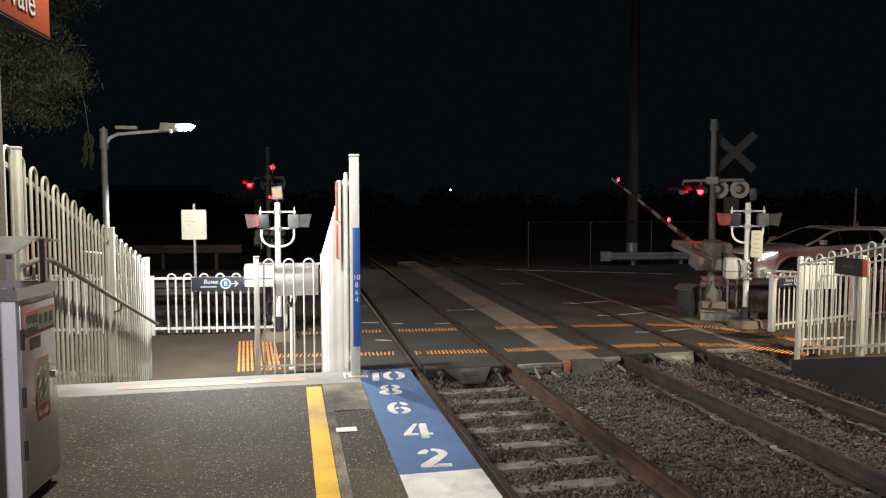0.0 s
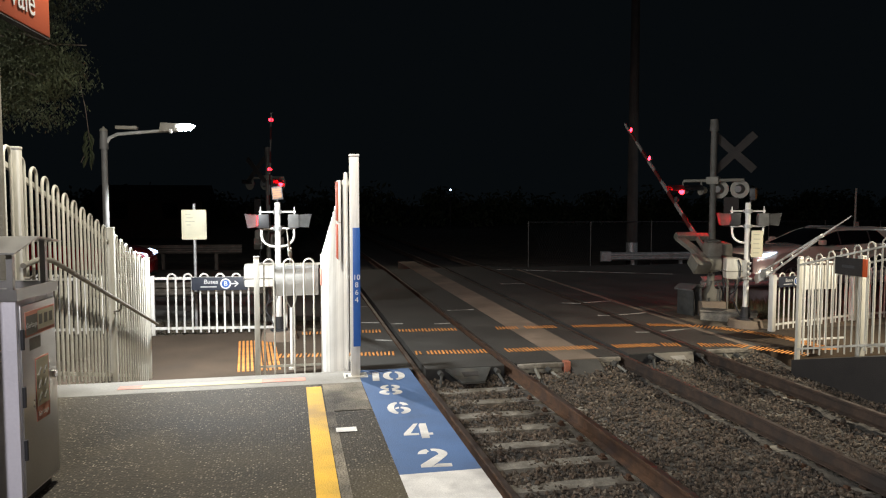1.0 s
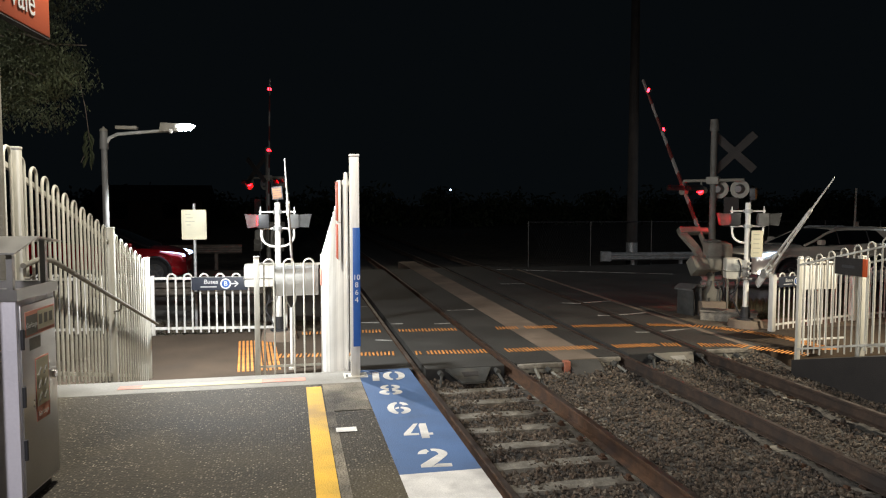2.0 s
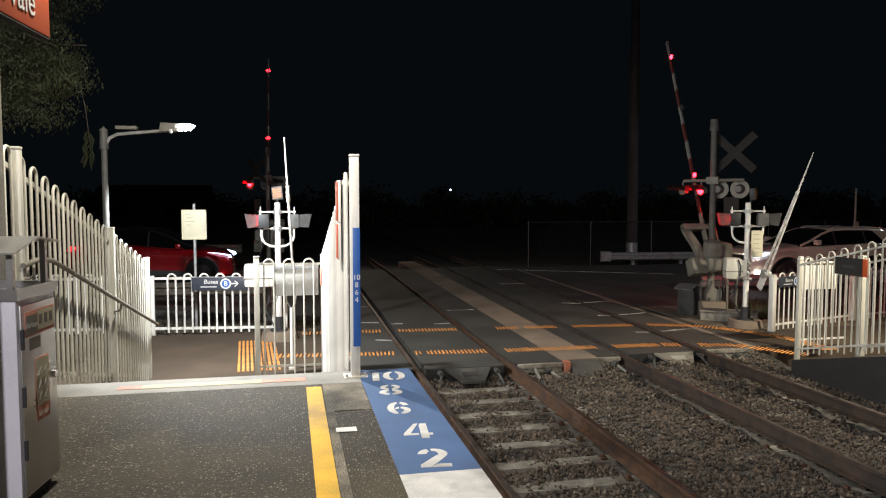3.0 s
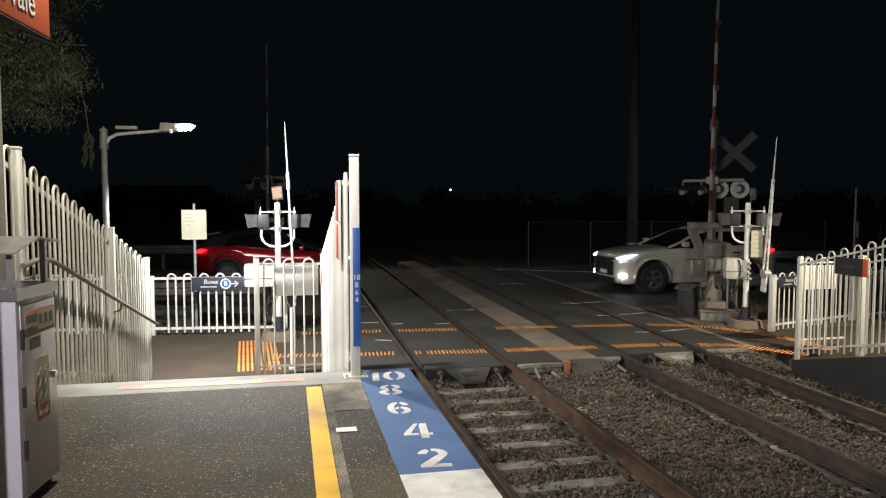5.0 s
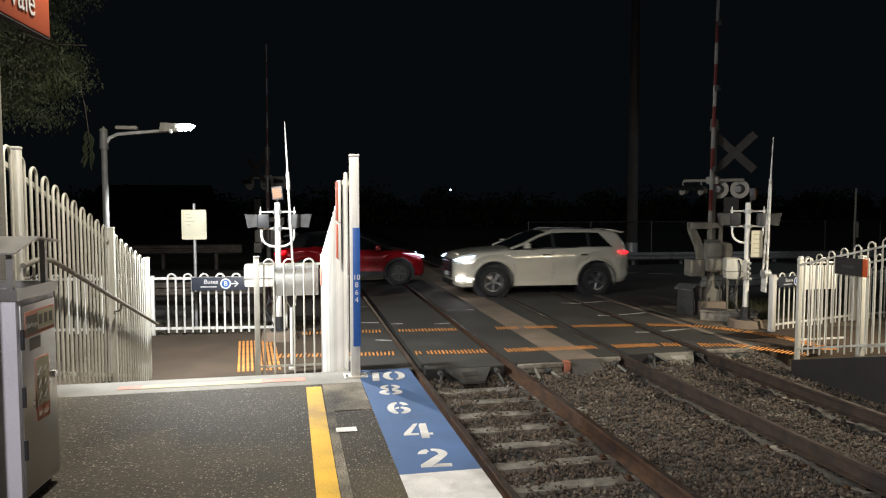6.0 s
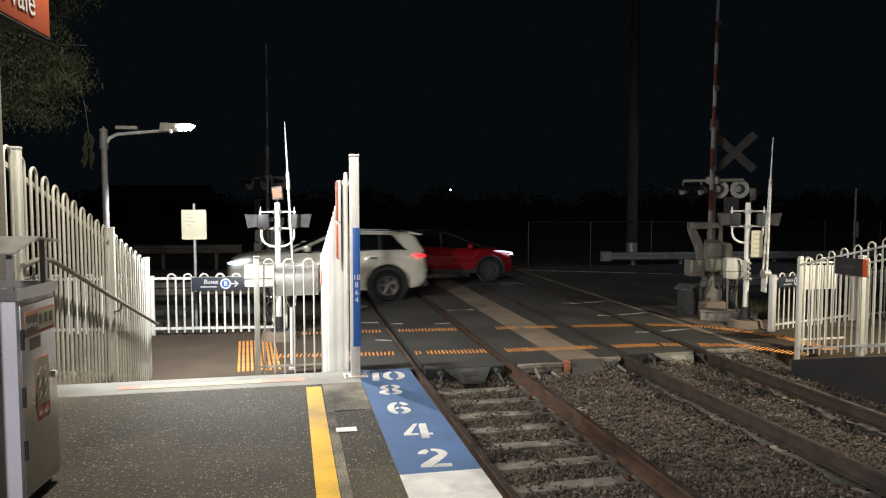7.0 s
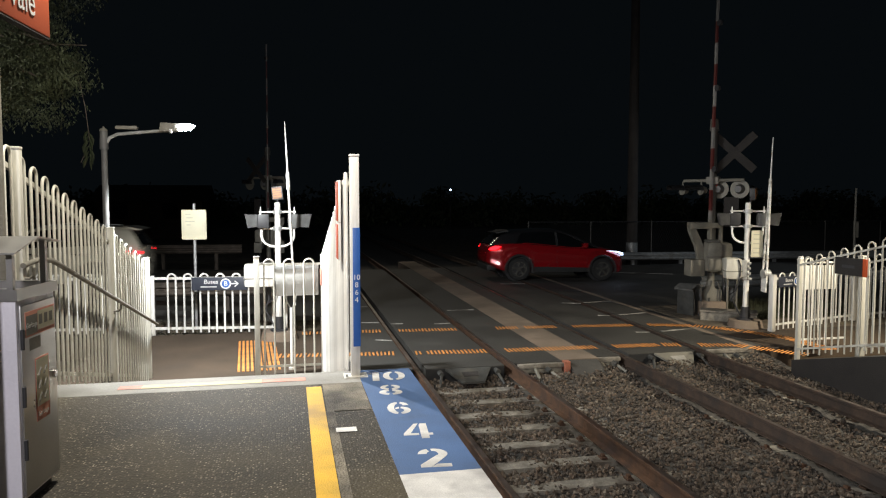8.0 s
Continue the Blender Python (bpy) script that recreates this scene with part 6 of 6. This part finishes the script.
def red_extras(g):
    part("grille", box(B(), 0.62, 0.735, -0.45, 0.45, 0.36, 0.52, 0.03), M["plastic"], g)
    part("front_bumper", box(B(), 0.58, 0.745, -0.55, 0.55, 0.22, 0.35, 0.04), M["plastic"], g)
    part("rear_bumper", box(B(), -3.58, -3.3, -0.66, 0.66, 0.28, 0.46, 0.04), M["plastic"], g)
    part("spoiler", prism(B(), [(-3.30, 1.42), (-2.9, 1.50), (-2.9, 1.45), (-3.26, 1.39)], -0.5, 0.5, "y"), M["plastic"], g)


RED = dict(rear=-3.58, front=0.78, wheelbase=2.64, wheel_r=0.345, arch_r=0.42, paint=M["red_car"], roof_paint=M["gloss_black"], pillar_paint=M["gloss_black"],
           width=[(-3.58, 0.60), (-3.5, 0.70), (-3.2, 0.85), (-2.64, 0.905), (-1.8, 0.875), (-1.0, 0.87), (0.0, 0.90), (0.4, 0.84), (0.65, 0.70), (0.75, 0.60), (0.78, 0.54)],
           belt=[(-3.58, 0.80), (-3.53, 1.00), (-3.2, 1.12), (-2.4, 1.13), (-1.0, 1.01), (-0.3, 1.01), (0.1, 0.98), (0.5, 0.90), (0.68, 0.80), (0.75, 0.70), (0.78, 0.58)],
           sill=[(-3.58, 0.52), (-3.3, 0.36), (-3.1, 0.29), (0.4, 0.26), (0.6, 0.24), (0.78, 0.30)],
           cabin=(-3.48, -0.12), roof=[(-3.48, 1.08), (-3.15, 1.36), (-2.6, 1.49), (-1.9, 1.55), (-1.4, 1.54), (-1.05, 1.45), (-0.12, 1.01)],
           roof_rear=-3.0, roof_front=-1.3, pillar=lambda z: -2.75 + (z - 1.12) * 0.6, cut=((-2.75, 0, 1.12), (1, 0, -0.6)), a_pillar=(-0.14, -1.4), window=(-2.5, -0.5), posts=(-1.45,),
           trim=M["red_car"], trim_z=0.40, sill_mat=M["plastic"], arch_trim=0.035, arch_mat=M["plastic"], mirror=(-0.62, 1.08), mw=0.92, handles=(-1.25,), handle_z=0.90,
           seams=(-0.5, -1.45, -2.2), lights=red_lights, rim=M["mast_grey"], extras=red_extras)

SUV_CAR, SUV_WHEELS = car("suv", SUV, "champagne-white family suv with lit lamps driving over the crossing")
RED_CAR, RED_WHEELS = car("hatchback", RED, "dark red crossover car with lit lamps driving over the crossing")


# ---------------------------------------------------------------- what moves
def smooth_rows(table, step=1 / 30):
    """A smooth curve through (t, value), sampled at even steps."""
    ts, vs = [a for a, _ in table], [b for _, b in table]
    n = len(ts)
    sl = [(vs[i + 1] - vs[i]) / (ts[i + 1] - ts[i]) for i in range(n - 1)]
    tan = [sl[0]] + [0.0 if sl[i - 1] * sl[i] <= 0 else 2 * sl[i - 1] * sl[i] / (sl[i - 1] + sl[i]) for i in range(1, n - 1)] + [sl[-1]]
    out = []
    for k in range(int(round(8.0 / step)) + 1):
        t = k * step
        i = max(0, min(n - 2, sum(1 for a in ts if a <= t) - 1))
        h = ts[i + 1] - ts[i]
        x = (t - ts[i]) / h
        out.append((t, (2 * x ** 3 - 3 * x ** 2 + 1) * vs[i] + (x ** 3 - 2 * x ** 2 + x) * h * tan[i] + (-2 * x ** 3 + 3 * x ** 2) * vs[i + 1] + (x ** 3 - x ** 2) * h * tan[i + 1]))
    return out


SUV_S = [(0, 13.75), (2.6, 13.65), (3.0, 13.56), (3.4, 13.33), (3.8, 12.74), (4.0, 12.4), (4.2, 11.93), (4.4, 11.44), (4.7, 10.6), (5.2, 8.7), (5.8, 5.99), (6.0, 5.07), (6.2, 4.09), (6.5, 2.53), (6.8, 0.78), (7.0, -0.43), (7.4, -2.86), (7.8, -5.5), (8.0, -7.1)]
RED_S = [(0, -5.56), (0.8, -4.75), (1.6, -4.02), (2.8, -2.61), (3.4, -1.78), (4.0, -0.86), (4.7, 0.39), (5.8, 2.65), (6.0, 3.14), (7.0, 5.87), (7.4, 7.15), (8.0, 9.39)]


def road_z(x, y):
    """The road climbs a little on the station's side."""
    side = max(0.0, 0.05 * (1.8 - x)) if x > -3 else 0.24 + 0.015 * (-3 - x)
    return max(lift(x, y), side)


def car_rows(rows, start, d, heading, sign, wheelbase):
    out = []
    for t, s in rows:
        p = start + s * d
        q = p - sign * wheelbase * d
        za, zb = road_z(p.x, p.y), road_z(q.x, q.y)
        out.append((t, Matrix.Translation((p.x, p.y, za)) @ Matrix.Rotation(heading, 4, "Z") @ Matrix.Rotation(-math.atan2(za - zb, wheelbase), 4, "Y")))
    return out


def wheel_rows(wheel, rows, r, sign):
    place = wheel.matrix_basis.translation.copy()
    walk(wheel, [(t, Matrix.Translation(place) @ Matrix.Rotation(sign * s / r, 4, "Y")) for t, s in rows])


def arm_rows(pivot, heading, table, lean=0.0):
    """Poses of an arm that turns up about its pivot; heading: the way it points when level, degrees."""
    return [(t, Matrix.Translation(pivot) @ Matrix.Rotation(radians(heading), 4, "Z") @ Matrix.Rotation(radians(lean), 4, "X") @ Matrix.Rotation(-radians(a), 4, "Y")) for t, a in table]


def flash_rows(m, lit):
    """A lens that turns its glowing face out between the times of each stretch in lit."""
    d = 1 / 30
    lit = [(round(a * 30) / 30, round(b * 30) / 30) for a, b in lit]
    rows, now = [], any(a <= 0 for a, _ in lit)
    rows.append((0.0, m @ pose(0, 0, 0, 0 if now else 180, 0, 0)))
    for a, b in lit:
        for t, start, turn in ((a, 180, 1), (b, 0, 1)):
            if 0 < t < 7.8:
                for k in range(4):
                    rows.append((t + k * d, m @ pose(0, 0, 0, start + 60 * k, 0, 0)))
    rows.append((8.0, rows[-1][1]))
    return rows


def motions():
    rows = smooth_rows(SUV_S)
    walk(SUV_CAR, car_rows(rows[::3], Vector((0, 18.52, 0)), Vector((1, 0, 0)), math.pi, -1, 2.79))
    for w in SUV_WHEELS:
        wheel_rows(w, [(t, -s) for t, s in rows], 0.375, 1)
    rows = smooth_rows(RED_S)
    walk(RED_CAR, car_rows(rows[::3], Vector((0, 21.67, 0)), Vector((math.cos(0.03), -math.sin(0.03), 0)), -0.03, 1, 2.64))
    for w in RED_WHEELS:
        wheel_rows(w, rows, 0.345, 1)
    walk(BOOM_R, arm_rows((8.95, 14.15, 1.333), 88.8, [(0, 19.9), (0.5, 28.8), (1.0, 37.5), (1.5, 45.2), (2.2, 55.8), (2.8, 64.8), (3.5, 75.3), (3.8, 80.2), (4.2, 86.3), (4.6, 90.3), (5.0, 91.4), (8.0, 91.4)]))
    walk(BOOM_L, arm_rows((-0.656, 24.0, 1.30), 267.9 + 5, [(0, 20.4), (0.5, 27.8), (1.0, 34.7), (1.5, 41.0), (2.8, 55.5), (3.5, 62.8), (4.2, 70.5), (5.0, 78.0), (5.8, 80.0), (8.0, 80.0)]))
    walk(ARM_R, arm_rows((9.14, 12.5, 1.1), 266.0, [(0, 5.0), (0.6, 18.0), (1.0, 26.4), (1.5, 34.6), (2.8, 56.5), (3.5, 65.3), (4.5, 80.0), (5.5, 86.0), (6.5, 86.8), (8.0, 86.8)]))
    walk(ARM_L, arm_rows((0.075, 13.299, 1.0), 268.7, [(0, 2.0), (0.5, 12.0), (1.0, 22.4), (1.5, 37.2), (2.8, 57.0), (3.5, 66.5), (4.5, 77.4), (5.5, 78.5), (8.0, 78.5)], 2.2))
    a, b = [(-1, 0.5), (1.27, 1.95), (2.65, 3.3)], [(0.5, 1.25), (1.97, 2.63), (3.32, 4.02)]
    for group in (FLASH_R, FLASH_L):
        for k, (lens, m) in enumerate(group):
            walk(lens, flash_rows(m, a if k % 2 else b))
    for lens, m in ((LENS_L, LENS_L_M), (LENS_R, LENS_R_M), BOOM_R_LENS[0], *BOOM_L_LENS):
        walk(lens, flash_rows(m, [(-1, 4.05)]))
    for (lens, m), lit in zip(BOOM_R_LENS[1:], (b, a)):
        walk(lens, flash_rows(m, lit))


motions()
